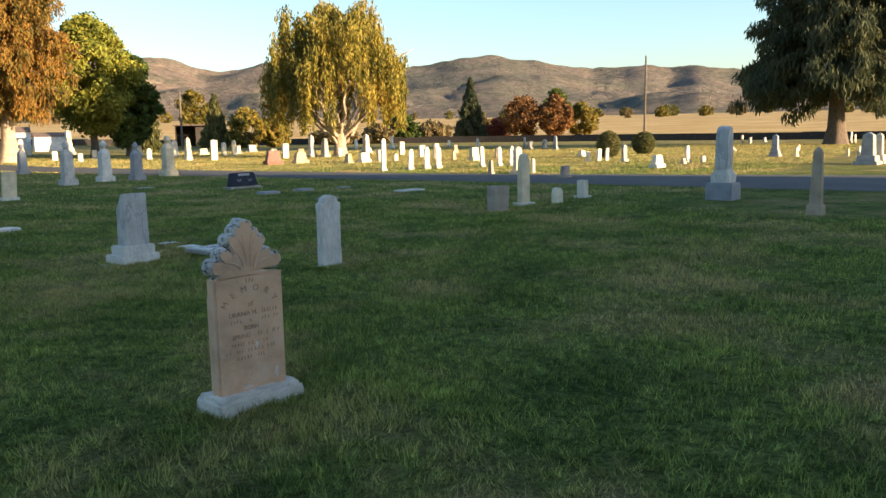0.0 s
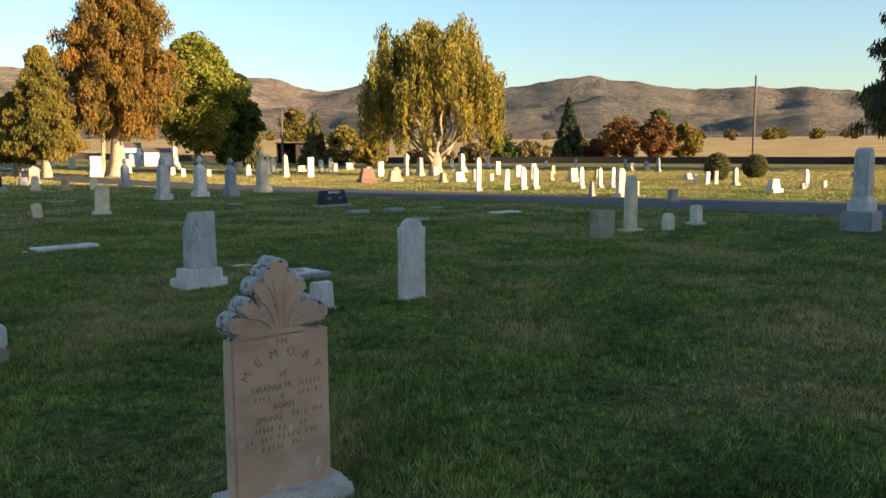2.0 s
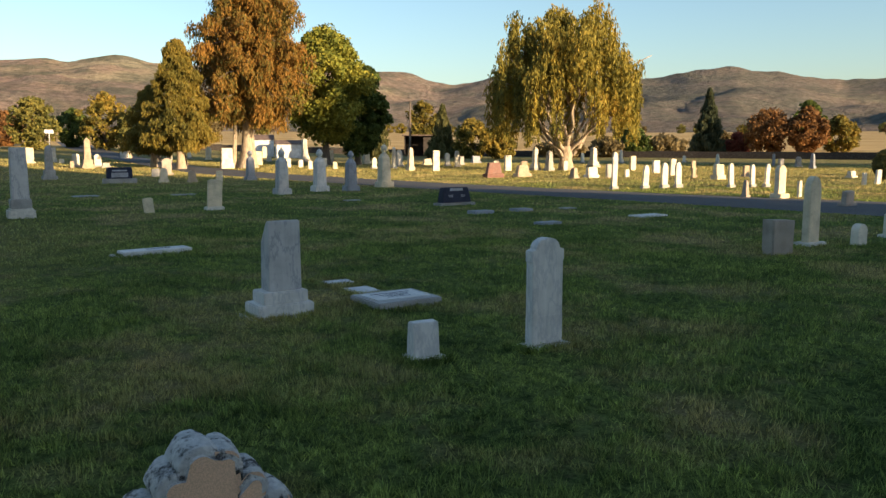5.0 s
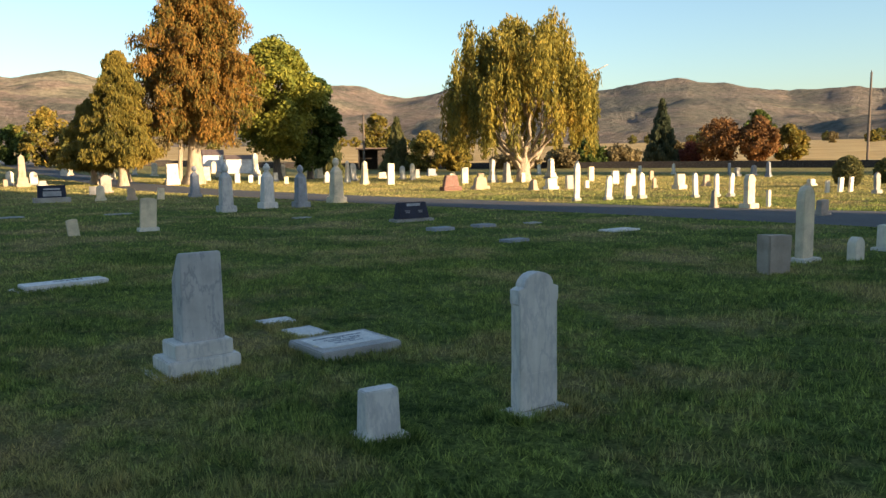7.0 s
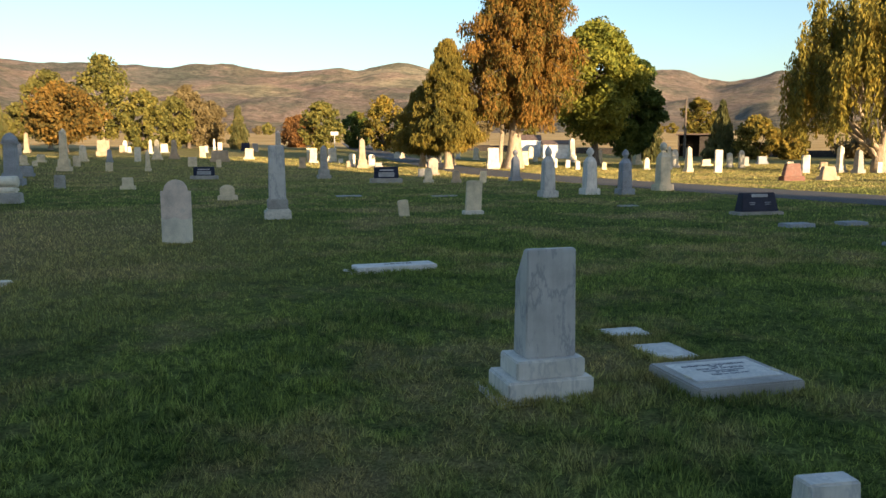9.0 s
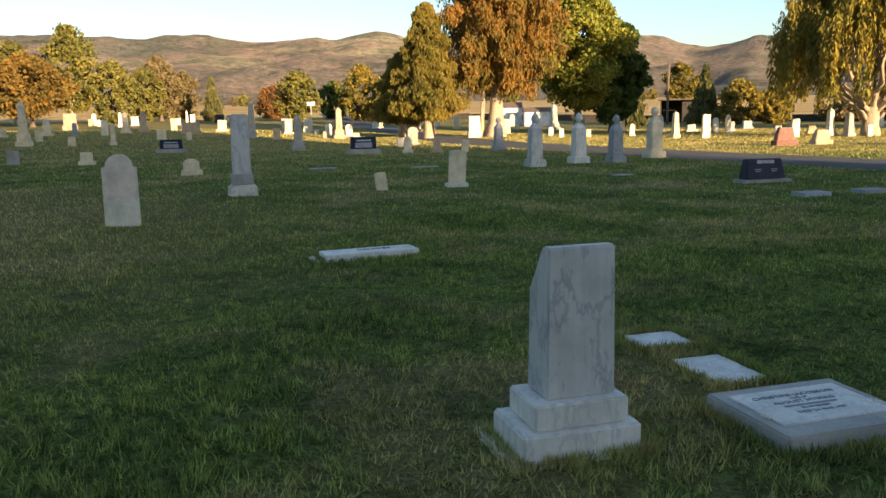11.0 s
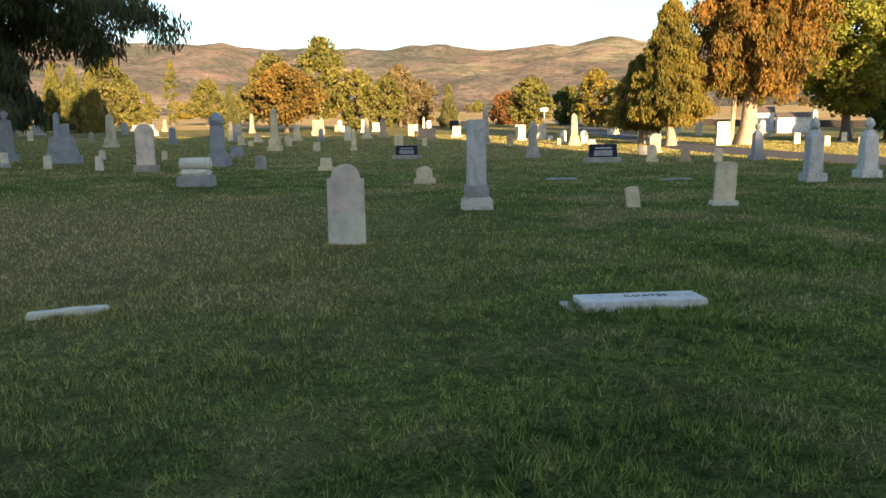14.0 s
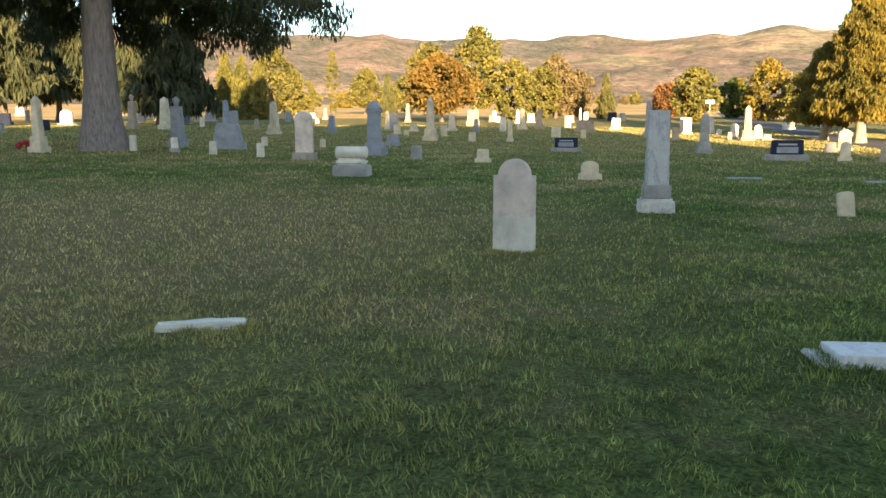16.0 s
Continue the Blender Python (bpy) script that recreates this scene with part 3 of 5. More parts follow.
def build_red_stone():
    """The scroll-crested sandstone close by the path."""
    g = thing("headstone", "weathered red sandstone headstone with scrolled lichen-covered crest", "headstone", at=(0.68, 2.81, 0.08), turn=ROW_TURN - 2.5)
    part("base", box(0.60, 0.28, 0.20, -0.10, 0.022, 0.95, wear=0.012), ROUGH_CONCRETE, g, "chipped pale concrete base")
    w, d, sh = 0.448, 0.083, 0.762
    part("tablet", slab([(-w / 2, 0.06), (w / 2, 0.06), (w / 2, sh), (-w / 2, sh)], d, 0.008), RED_STONE, g)
    part("step", box(w * 0.96, d * 0.5, sh - 0.2, 0.1, 0.006, y=d * 0.55), RED_STONE, g)
    # the crest: one silhouette of stacked scroll ends, lichen on its weathered edge
    rolls = ((-0.198, 0.828, 0.050), (-0.149, 0.893, 0.041), (-0.098, 0.968, 0.040), (-0.058, 1.022, 0.031), (-0.022, 1.052, 0.035),
             (0.180, 0.832, 0.052), (0.128, 0.880, 0.036), (0.090, 0.958, 0.036), (0.058, 1.008, 0.024), (0.016, 1.048, 0.027))
    lobes = [(px, pz, r * 0.88) for px, pz, r in rolls]
    lobes.append((0.0, 0.86, 0.11))
    outline = []
    for i in range(97):
        a = math.pi * (-0.02 + 1.04 * i / 96)
        way = Vector((math.cos(a), math.sin(a)))
        far = 0.2 if i in (0, 96) else 0.05
        for px, pz, r in lobes:
            c = Vector((px, pz - 0.79))
            along = c.dot(way)
            gap = r * r - (c.length_squared - along * along)
            if gap > 0:
                far = max(far, along + math.sqrt(gap))
        outline.append((far * way.x, 0.79 + far * way.y))
    outline = [(0.21, 0.758)] + outline[1:-1] + [(-0.21, 0.758)]
    bm = slab(outline, d * 1.06, 0.010)
    bmesh.ops.triangulate(bm, faces=[f for f in bm.faces if len(f.verts) > 4])
    for f in bm.faces:
        f.material_index = 0 if f.normal.y < -0.85 else 1
    crest_ob = part("crest", bm, RED_STONE, g, "carved sandstone crest with black-spotted lichen on its edges")
    crest_ob.data.materials.append(LICHEN)
    for px, pz, r in rolls:
        bm = lathe(((r * 0.5, -0.053), (r * 0.86, -0.05), (r, -0.04), (r * 1.03, 0.0), (r * 1.0, 0.026), (r * 0.93, 0.036), (r * 0.5, 0.038)), 18)
        bmesh.ops.rotate(bm, matrix=Matrix.Rotation(math.pi / 2, 3, "X"), verts=bm.verts[:])
        bmesh.ops.subdivide_edges(bm, edges=bm.edges[:], cuts=1)
        roughen(bm, 0.004, 45)
        part("scroll", bm, LICHEN, crest_ob, "rolled scroll end crusted with pale and black lichen", (px, 0.002, pz))
    for side in (-1, 1):
        for x0, x1, z0, z1 in ((0.012, 0.040, 0.80, 1.0), (0.03, 0.10, 0.79, 0.91), (0.05, 0.15, 0.795, 0.85), (0.02, 0.066, 0.86, 0.975)):
            pts = [Vector((side * (x0 + (x1 - x0) * s ** 1.6), -d * 0.525, z0 + (z1 - z0) * math.sin(s * math.pi / 2))) for s in (0, 0.2, 0.4, 0.6, 0.8, 1)]
            bm = bmesh.new()
            tube(bm, pts, (0.002, 0.006, 0.008, 0.007, 0.005, 0.002), 6)
            part("carved_leaf", bm, RED_STONE, crest_ob)
    front = -d / 2 - 0.0005
    text("I N", 0.040, RED_INK, g, (0, front, 0.735))
    for i, c in enumerate("MEMORY"):
        a = radians(-62 + 124 * i / 5)
        text(c, 0.052, RED_INK, g, (0.185 * math.sin(a), front, 0.545 + 0.145 * math.cos(a)), (90, math.degrees(a), 0))
    text("of", 0.042, RED_INK, g, (0, front, 0.600))
    text("URANIA M.", 0.038, RED_INK, g, (-0.05, front, 0.548))
    worn_line(0.13, 0.548, 0.026, front, g, 1, 0.14)
    worn_line(0.34, 0.507, 0.022, front, g, 2, 0.02)
    text("BORN", 0.036, RED_INK, g, (0, front, 0.465))
    text("SPRING", 0.036, RED_INK, g, (-0.07, front, 0.420))
    worn_line(0.15, 0.420, 0.024, front, g, 3, 0.12)
    for z, width in ((0.375, 0.26), (0.335, 0.34), (0.295, 0.2)):
        worn_line(width, z, 0.024, front, g, int(z * 1000))
    for px, pz, pw, ph in ((0.03, 0.36, 0.035, 0.06), (0.16, 0.17, 0.06, 0.10), (-0.04, 0.12, 0.12, 0.03), (0.1, 0.10, 0.16, 0.03)):
        bm = bmesh.new()
        n = 9
        ring = [bm.verts.new((px + pw / 2 * math.cos(6.283 * i / n) * (0.6 + 0.5 * noise.noise((i * 1.7, px * 40, 0))), -d / 2 - 0.002,
                              pz + ph / 2 * math.sin(6.283 * i / n) * (0.8 + 0.5 * noise.noise((i * 2.3, pz * 40, 3))))) for i in range(n)]
        bm.faces.new(ring)
        part("flaked_patch", bm, STONE["P"], g, "pale flaked patch")


build_red_stone()


def build_marble_monument():
    """Upright marble die on two steps, with a chamfered back."""
    g = thing("monument", "grey veined marble monument with broken top on stepped base", "monument", at=(-3.45, 7.915, 0), turn=ROW_TURN)
    part("footing", box(0.60, 0.50, 0.05, -0.04, 0.012, x=-0.05, y=0.03, wear=0.008), ROUGH_CONCRETE, g)
    part("plinth", box(0.56, 0.38, 0.145, -0.02, 0.012), STONE["L"], g)
    part("pedestal", box(0.445, 0.31, 0.115, 0.125, 0.009, x=0.01), STONE["L"], g)
    bm = bmesh.new()
    w, f, b = 0.164, -0.10, 0.12
    low = [bm.verts.new(p) for p in ((-w, f, 0.24), (w, f, 0.24), (w, b, 0.24), (-w, b, 0.24))]
    top = [bm.verts.new(p) for p in ((-w * 0.96, f + 0.004, 0.91), (w * 0.96, f + 0.004, 0.91), (w * 0.96, f + 0.07, 0.91), (-w * 0.96, f + 0.07, 0.91))]
    mid = [bm.verts.new(p) for p in ((w * 0.97, b - 0.01, 0.70), (-w * 0.97, b - 0.01, 0.70))]
    for face in ((low[3], low[2], low[1], low[0]), (top[0], top[1], top[2], top[3]), (low[0], low[1], top[1], top[0]),
                 (low[2], low[3], mid[1], mid[0]), (mid[0], mid[1], top[3], top[2]), (low[1], low[2], mid[0], top[2], top[1]), (low[3], low[0], top[0], top[3], mid[1])):
        bm.faces.new(face)
    bmesh.ops.recalc_face_normals(bm, faces=bm.faces[:])
    bmesh.ops.bevel(bm, geom=bm.edges[:], offset=0.008, segments=2, affect="EDGES")
    part("die", bm, STONE["M"], g, "veined grey marble block", (0.028, 0, 0))


build_marble_monument()


def build_tablet():
    """The slim pale tablet with shoulders beside the path."""
    g = thing("headstone", "slim pale marble headstone with rounded shouldered top", "headstone", at=(-0.75, 7.965, 0), turn=ROW_TURN)
    part("base", box(0.46, 0.24, 0.075, -0.06, 0.012), ROUGH_CONCRETE, g, "pale concrete base flush with the grass")
    pts = [(-0.16, 0.02), (0.16, 0.02), (0.16, 0.69), (0.17, 0.70), (0.17, 0.785)]
    for i in range(0, 13):
        a = math.pi * i / 12
        pts.append((0.125 * math.cos(a) if 0 < i < 12 else 0.125 * math.cos(a), 0.80 + 0.085 * math.sin(a)))
    pts += [(-0.17, 0.785), (-0.17, 0.70), (-0.16, 0.69)]
    part("tablet", slab(pts, 0.085, 0.006), STONE["L"], g)
    part("lower_band", box(0.322, 0.091, 0.22, 0.04, 0.006), STONE["L"], g)


build_tablet()


def build_small_block():
    g = thing("footstone", "small pale marble footstone with a slanted back", "headstone", at=(-1.41, 7.14, 0), turn=ROW_TURN - 5)
    part("base", box(0.30, 0.24, 0.07, -0.04, 0.012, wear=0.006), ROUGH_CONCRETE, g)
    part("block", box(0.215, 0.15, 0.27, 0.02, 0.008, 0.99, 0.7), STONE["L"], g)


build_small_block()


def build_big_pillar():
    """The pillar that stands nearest on the walker's side."""
    g = thing("monument", "tall blue-grey marble pillar on a pale block over rough rubble", "monument", at=(-2.975, 4.38, 0), turn=ROW_TURN)
    part("footing", box(0.49, 0.49, 0.19, -0.05, 0.03, 1.02, wear=0.02), STONE["T"], g, "rough tan rubble footing")
    part("pedestal", box(0.47, 0.47, 0.17, 0.135, 0.016), STONE["L"], g)
    shaft = part("shaft", box(0.315, 0.315, 0.80, 0.30, 0.014, 0.97), STONE["M"], g)
    part("cap", box(0.302, 0.302, 0.065, 1.10, 0.022, 0.93), STONE["M"], shaft)
    shaft.rotation_euler = (0, radians(1.6), 0)


build_big_pillar()


def flush_slab(x, y, w, d, h, tone, label, turn=ROW_TURN, name="grave_marker", words="", uneven=0.004):
    g = thing(name, label, "grave marker", at=(x, y, lift(x, y)), turn=turn)
    part("slab", box(w, d, h + 0.06, -0.06, 0.012 if uneven else 0.006, 0.97, 0.94, wear=uneven), STONE[tone], g)
    return g


def build_flat_slabs():
    g = flush_slab(-7.99, 10.49, 1.05, 0.35, 0.065, "L", "long low pale granite marker with cut name, set in grass", ROW_TURN + 5, uneven=0)
    text("COATES", 0.10, INK, g, (0.06, 0.03, 0.0662), (0, 0, 0))
    part("footing", box(0.2, 0.36, 0.05, -0.035, 0.01, x=-0.52), ROUGH_CONCRETE, g)
    s = thing("grave_marker", "blue-grey granite slant marker with pale inscribed panel in grass", "grave marker", at=(-2.75, 8.92, 0), turn=ROW_TURN)
    part("slab", box(0.76, 0.62, 0.125, -0.05, 0.010, 0.98), STONE["G"], s)
    plate = part("panel", box(0.62, 0.40, 0.012, 0.07, 0.003, y=0.02), STONE["L"], s, "pale inscribed panel")
    for words, size, y in (("CHRISTINE JACOBSON", 0.046, 0.125), ("WIFE OF", 0.026, 0.085), ("AUGUST NYBERG", 0.044, 0.045), ("IN SWEDEN", 0.03, -0.035), ("DIED 24 AUG 1957", 0.034, -0.08)):
        text(words, size, SLATE_INK, plate, (0, y + 0.005, 0.0828), (0, 0, 0))
    part("lettering", box(0.3, 0.018, 0.002, 0.0815, 0, y=0.005), SLATE_INK, plate)
    for side in (-1, 1):
        for k in range(5):
            bm = bmesh.new()
            a = radians(20 + 35 * k) * side
            tube(bm, [Vector((side * 0.30, -0.08, 0.082)), Vector((side * 0.30 + 0.035 * math.sin(a), -0.08 + 0.05 * math.cos(a), 0.084))], (0.006, 0.003), 5)
            part("carved_leaf", bm, STONE["W"], plate)
    flush_slab(-4.02, 9.65, 0.42, 0.34, 0.004, "L", "small flat pale grey stone lying flush in the grass", uneven=0.006)
    flush_slab(-3.44, 9.35, 0.36, 0.52, 0.004, "L", "flat pale grey stone lying flush in the grass", uneven=0.006)
    flush_slab(-10.19, 6.39, 0.64, 0.16, 0.04, "W", "cracked white marble marker sunk in the grass", ROW_TURN + 21, uneven=0.012)
    flush_slab(-20.6, 19.1, 0.8, 0.4, 0.02, "B", "flat blue-grey marker set in the lawn", uneven=0)
    flush_slab(-18.6, 21.3, 0.8, 0.4, 0.02, "G", "flat grey marker set in the lawn", uneven=0)
    flush_slab(-6.85, 19.5, 0.58, 0.36, 0.06, "B", "low blue-grey granite marker set in the lawn", uneven=0)
    flush_slab(-6.3, 20.7, 0.52, 0.36, 0.05, "B", "low blue-grey granite marker beside others", uneven=0)
    flush_slab(-5.5, 21.9, 0.4, 0.3, 0.02, "G", "small grey granite marker set in the lawn", uneven=0)
    flush_slab(-4.45, 17.75, 0.55, 0.3, 0.04, "B", "flat blue-grey marker set in the lawn", uneven=0)
    flush_slab(-3.1, 20.7, 0.9, 0.45, 0.02, "L", "flat pale marker set in the lawn near the lane", uneven=0)
    flush_slab(-12.2, 21.8, 0.5, 0.3, 0.015, "G", "flat grey marker set in the lawn", uneven=0)


build_flat_slabs()


def build_arch_stone():
    g = thing("headstone", "pinkish-grey round-shouldered headstone with white mended foot", "headstone", at=(-12.49, 9.74, 0), turn=ROW_TURN - 8)
    part("tablet", slab(arch_outline(0.46, 1.03, 0.18, 0.05, 14, foot=0.38), 0.09, 0.008), STONE["P"], g)
    part("mended_foot", slab([(-0.231, -0.1), (0.231, -0.1), (0.231, 0.42), (0.1, 0.40), (-0.02, 0.44), (-0.15, 0.405), (-0.231, 0.43)], 0.1, 0.006), STONE["W"], g, "white mortar repair")


build_arch_stone()


def build_tall_column():
    g = thing("monument", "tall square grey marble column on a mossy two-step base", "monument", at=(-15.41, 13.37, 0), turn=ROW_TURN)
    part("plinth", box(0.56, 0.56, 0.27, -0.05, 0.04, 0.97, wear=0.012), ROUGH_CONCRETE, g, "rough pitted base")
    part("pedestal", box(0.43, 0.43, 0.21, 0.22, 0.016), STONE["G"], g)
    part("shaft", box(0.355, 0.355, 1.15, 0.43, 0.014, 0.9), STONE["M"], g)


build_tall_column()


def build_cream_pair():
    g = thing("headstone", "leaning cream-coloured headstone with gently curved top on base", "headstone", at=(-13.32, 17.25, 0), turn=ROW_TURN)
    part("base", box(0.46, 0.26, 0.12, -0.04, 0.014), ROUGH_CONCRETE, g)
    t = part("tablet", slab(arch_outline(0.37, 0.77, 0.05, 0, 10, 0.05), 0.09, 0.01), STONE["C"], g)
    t.rotation_euler = (0, radians(3), 0)
    s = thing("footstone", "small tilted cream-coloured footstone with rounded top", "headstone", at=(-13.95, 15.72, 0), turn=ROW_TURN)
    t = part("tablet", slab(arch_outline(0.24, 0.37, 0.03, 0, 8), 0.07, 0.01), STONE["C"], s)
    t.rotation_euler = (0, radians(-7), 0)


build_cream_pair()


def urn_monument(x, y, w, h, tone, finial, label):
    """A square shaft with gabled head under a turned finial."""
    g = thing("monument", label, "monument", "row of finial monuments by the lane", at=(x, y, 0), turn=ROW_TURN)
    m = STONE[tone]
    part("plinth", box(w * 1.2, w * 1.2, h * 0.13 + 0.05, -0.05, 0.02, 0.97), m, g)
    part("shaft", box(w * 0.84, w * 0.84, h * 0.56, h * 0.13, 0.014, 0.86), m, g)
    part("gable", box(w * 0.72, w * 0.72, h * 0.11, h * 0.69, 0.012, 0.42), m, g)
    r = w * 0.27
    if finial == "ball":
        prof = [(r * 0.75, h * 0.79), (r * 0.5, h * 0.82)] + [(max(0.01, r * math.sin(a)), h * 0.905 - h * 0.095 * math.cos(a)) for a in (0.5, 0.9, 1.3, 1.7, 2.1, 2.5, 2.9, 3.1)]
    elif finial == "urn":
        prof = [(r * 0.8, h * 0.79), (r * 0.45, h * 0.82), (r * 0.95, h * 0.86), (r * 1.05, h * 0.90), (r * 0.7, h * 0.94), (r * 0.75, h * 0.955), (r * 0.2, h * 0.985), (0.01, h)]
    else:
        prof = [(r * 0.7, h * 0.79), (r * 0.9, h * 0.83), (r * 1.0, h * 0.87), (r * 0.7, h * 0.93), (r * 0.3, h * 0.97), (0.01, h)]
    part("finial", lathe(prof), m, g)


urn_monument(-24.6, 31.3, 0.42, 1.40, "B", "ball", "dark blue-grey stone monument with a round ball on top")
urn_monument(-16.1, 23.3, 0.43, 1.57, "M", "bud", "pale grey marble monument with a pointed bud finial")
urn_monument(-16.1, 25.4, 0.45, 1.52, "L", "urn", "pale marble monument with a turned urn finial")
urn_monument(-15.3, 26.2, 0.42, 1.45, "B", "urn", "blue-grey marble monument with a small urn finial")
urn_monument(-15.65, 29.0, 0.49, 1.67, "C", "ball", "cream marble monument with a ball finial on wide base")


def build_navy():
    g = thing("monument", "dark polished granite slant monument on pale base in the lawn", "monument", at=(-8.72, 21.72, 0), turn=ROW_TURN)
    part("base", box(1.15, 0.42, 0.09, -0.03, 0.014), STONE["G"], g, "pale granite base")
    d = part("die", box(0.96, 0.30, 0.42, 0.06, 0.016, 0.86, 0.6), STONE["N"], g)
    d.rotation_euler = (radians(-4), 0, 0)
    part("nameplate", box(0.42, 0.004, 0.07, 0.38, 0, y=-0.118), PALE_INK, d, "pale cut name band")
    for px in (-0.2, 0.2):
        part("lettering", box(0.16, 0.004, 0.018, 0.25, 0, x=px, y=-0.132), STONE["B"], d)
        part("lettering", box(0.13, 0.004, 0.018, 0.21, 0, x=px, y=-0.137), STONE["B"], d)


build_navy()


def build_right_group():
    g = thing("monument", "tall round-topped pale marble monument on dark granite base", "monument", at=(5.02, 17.85, 0), turn=ROW_TURN)
    part("base", box(0.60, 0.60, 0.42, -0.04, 0.025), STONE["B"], g, "dark blue-grey granite base")
    part("pedestal", box(0.46, 0.42, 0.2, 0.38, 0.016), STONE["L"], g)
    part("moulding", box(0.41, 0.36, 0.09, 0.58, 0.016, 0.9), STONE["L"], g)
    part("shaft", slab([(x * (1 - 0.1 * (z - 0.6)), z) for x, z in arch_outline(0.36, 1.64, 0.15, 0.025, 14, 0.66)], 0.28, 0.02), STONE["M"], g)
    s = thing("headstone", "slim tall pointed cream marble headstone on a small base", "headstone", at=(0.65, 16.45, 0), turn=ROW_TURN)
    part("base", box(0.5, 0.3, 0.09, -0.05, 0.014), ROUGH_CONCRETE, s)
    part("tablet", slab(gothic_outline(0.31, 1.12, 0.24, foot=0.02), 0.13, 0.012), STONE["C"], s)
    k = thing("headstone", "squat brownish-grey block headstone with sloped top", "headstone", at=(0.3, 14.95, 0), turn=ROW_TURN - 8)
    part("block", slab([(-0.21, -0.1), (0.21, -0.1), (0.235, 0.50), (-0.225, 0.52)], 0.22, 0.016), STONE["K"], k)
    a = thing("footstone", "small white round-topped footstone on the lawn", "headstone", at=(1.36, 16.85, 0), turn=ROW_TURN)
    part("tablet", slab(arch_outline(0.28, 0.34, 0.12), 0.14, 0.012), STONE["W"], a)
    b = thing("footstone", "small white square footstone on a low base", "headstone", at=(1.85, 18.4, 0), turn=ROW_TURN)
    part("base", box(0.40, 0.3, 0.08, -0.04, 0.012), ROUGH_CONCRETE, b)
    part("block", box(0.26, 0.18, 0.38, 0.03, 0.012, 0.96), STONE["W"], b)


build_right_group()


def build_scroll_stone():
    g = thing("monument", "white marble scroll lying on a grey rough-hewn block", "monument", at=(-24.3, 10.3, lift(-24.3, 10.3)), turn=ROW_TURN - 4)
    part("block", box(0.92, 0.5, 0.32, -0.05, 0.03, 0.95, wear=0.012), STONE["G"], g)
    part("cushion", box(0.76, 0.4, 0.17, 0.26, 0.05, 0.94, segments=3), STONE["W"], g)
    bm = lathe(((0.11, -0.40), (0.155, -0.38), (0.15, -0.3), (0.15, 0.3), (0.155, 0.38), (0.11, 0.40)), 24)
    bmesh.ops.rotate(bm, matrix=Matrix.Rotation(math.pi / 2, 3, "Y"), verts=bm.verts[:])
    bmesh.ops.translate(bm, vec=(0, 0, 0.57), verts=bm.verts[:])
    part("scroll", bm, STONE["W"], g)


build_scroll_stone()


def build_domed_pillar():
    x, y = -33.1, 12.9
    g = thing("monument", "grey stone pillar with a moulded dome cap on wide base", "monument", at=(x, y, lift(x, y)), turn=ROW_TURN)
    m = STONE["B"]
    part("base", box(0.80, 0.80, 0.3, -0.05, 0.02), m, g)
    part("pedestal", box(0.62, 0.62, 0.22, 0.25, 0.02, 0.9), m, g)
    part("shaft", box(0.46, 0.46, 1.05, 0.47, 0.02, 0.88), m, g)
    part("cornice", box(0.56, 0.56, 0.1, 1.5, 0.03), m, g)
    part("dome", lathe(((0.27, 1.6), (0.28, 1.66), (0.22, 1.78), (0.12, 1.88), (0.04, 1.93))), m, g)


build_domed_pillar()

# the rows of stones, from the nearest out
stone("tap", 6.28, 14.6, 0.24, 1.25, "T")
stone("arch", -21.6, 15.5, 0.42, 0.43, "C")
stone("sq", 0.9, 26.1, 0.44, 0.42, "K")
stone("gpt", -31.2, 10.1, 0.58, 1.55, "P")
stone("sq", -30.4, 13.7, 0.38, 0.46, "G")
stone("sq", -32.6, 8.8, 0.27, 0.47, "W")
stone("sq", -28.6, 15.4, 0.39, 0.41, "C")
stone("sq", -34.4, 7.3, 0.28, 0.45, "W")
stone("gpt", -1.1, 29.2, 0.36, 1.01, "C")
stone("tap", -2.1, 29.1, 0.20, 0.55, "K")
stone("sq", -36.0, 6.0, 0.27, 0.52, "W")
stone("sq", -0.6, 30.1, 0.15, 0.51, "W")
stone("sq", -37.0, 4.5, 0.28, 0.57, "W")
stone("sq", -37.8, 2.9, 0.28, 0.47, "W")
stone("rdie", -37.7, 8.0, 1.40, 1.02, "B")
stone("ball", -39.7, 6.1, 0.52, 2.03, "B")
stone("pt", -7.2, 31.9, 0.25, 1.38, "W")
stone("ndie", -26.9, 25.7, 1.21, 0.67, "N")
stone("pt", -6.3, 33.0, 0.29, 0.89, "W")
stone("arch", -25.0, 28.0, 0.32, 0.52, "T")
stone("arch", -26.0, 27.3, 0.32, 0.63, "C")
stone("sq", -24.3, 28.9, 0.30, 0.49, "C")
stone("obl", -36.3, 1.4, 0.42, 2.00, "C")
stone("pt", -5.7, 33.6, 0.31, 0.97, "W")
stone("ndie", -34.0, 21.0, 1.08, 0.55, "N")
stone("pt", -5.3, 34.2, 0.30, 0.98, "W")
stone("obl", 12.6, 34.7, 0.68, 1.32, "G")
stone("pt", -3.5, 35.4, 0.26, 0.94, "W")
stone("pt", -2.8, 36.1, 0.24, 0.89, "W")
stone("pt", -2.3, 36.3, 0.25, 0.91, "W")
stone("obl", 13.3, 35.8, 0.45, 1.28, "C")
stone("gobl", -31.9, 26.0, 0.47, 1.56, "G")
stone("rdie", 4.2, 33.4, 0.79, 0.51, "W")
stone("sq", -30.8, 31.2, 0.40, 0.40, "G")
stone("arch", -38.5, 11.9, 0.24, 0.35, "C")
stone("sq", -39.7, 9.6, 0.27, 0.38, "W")
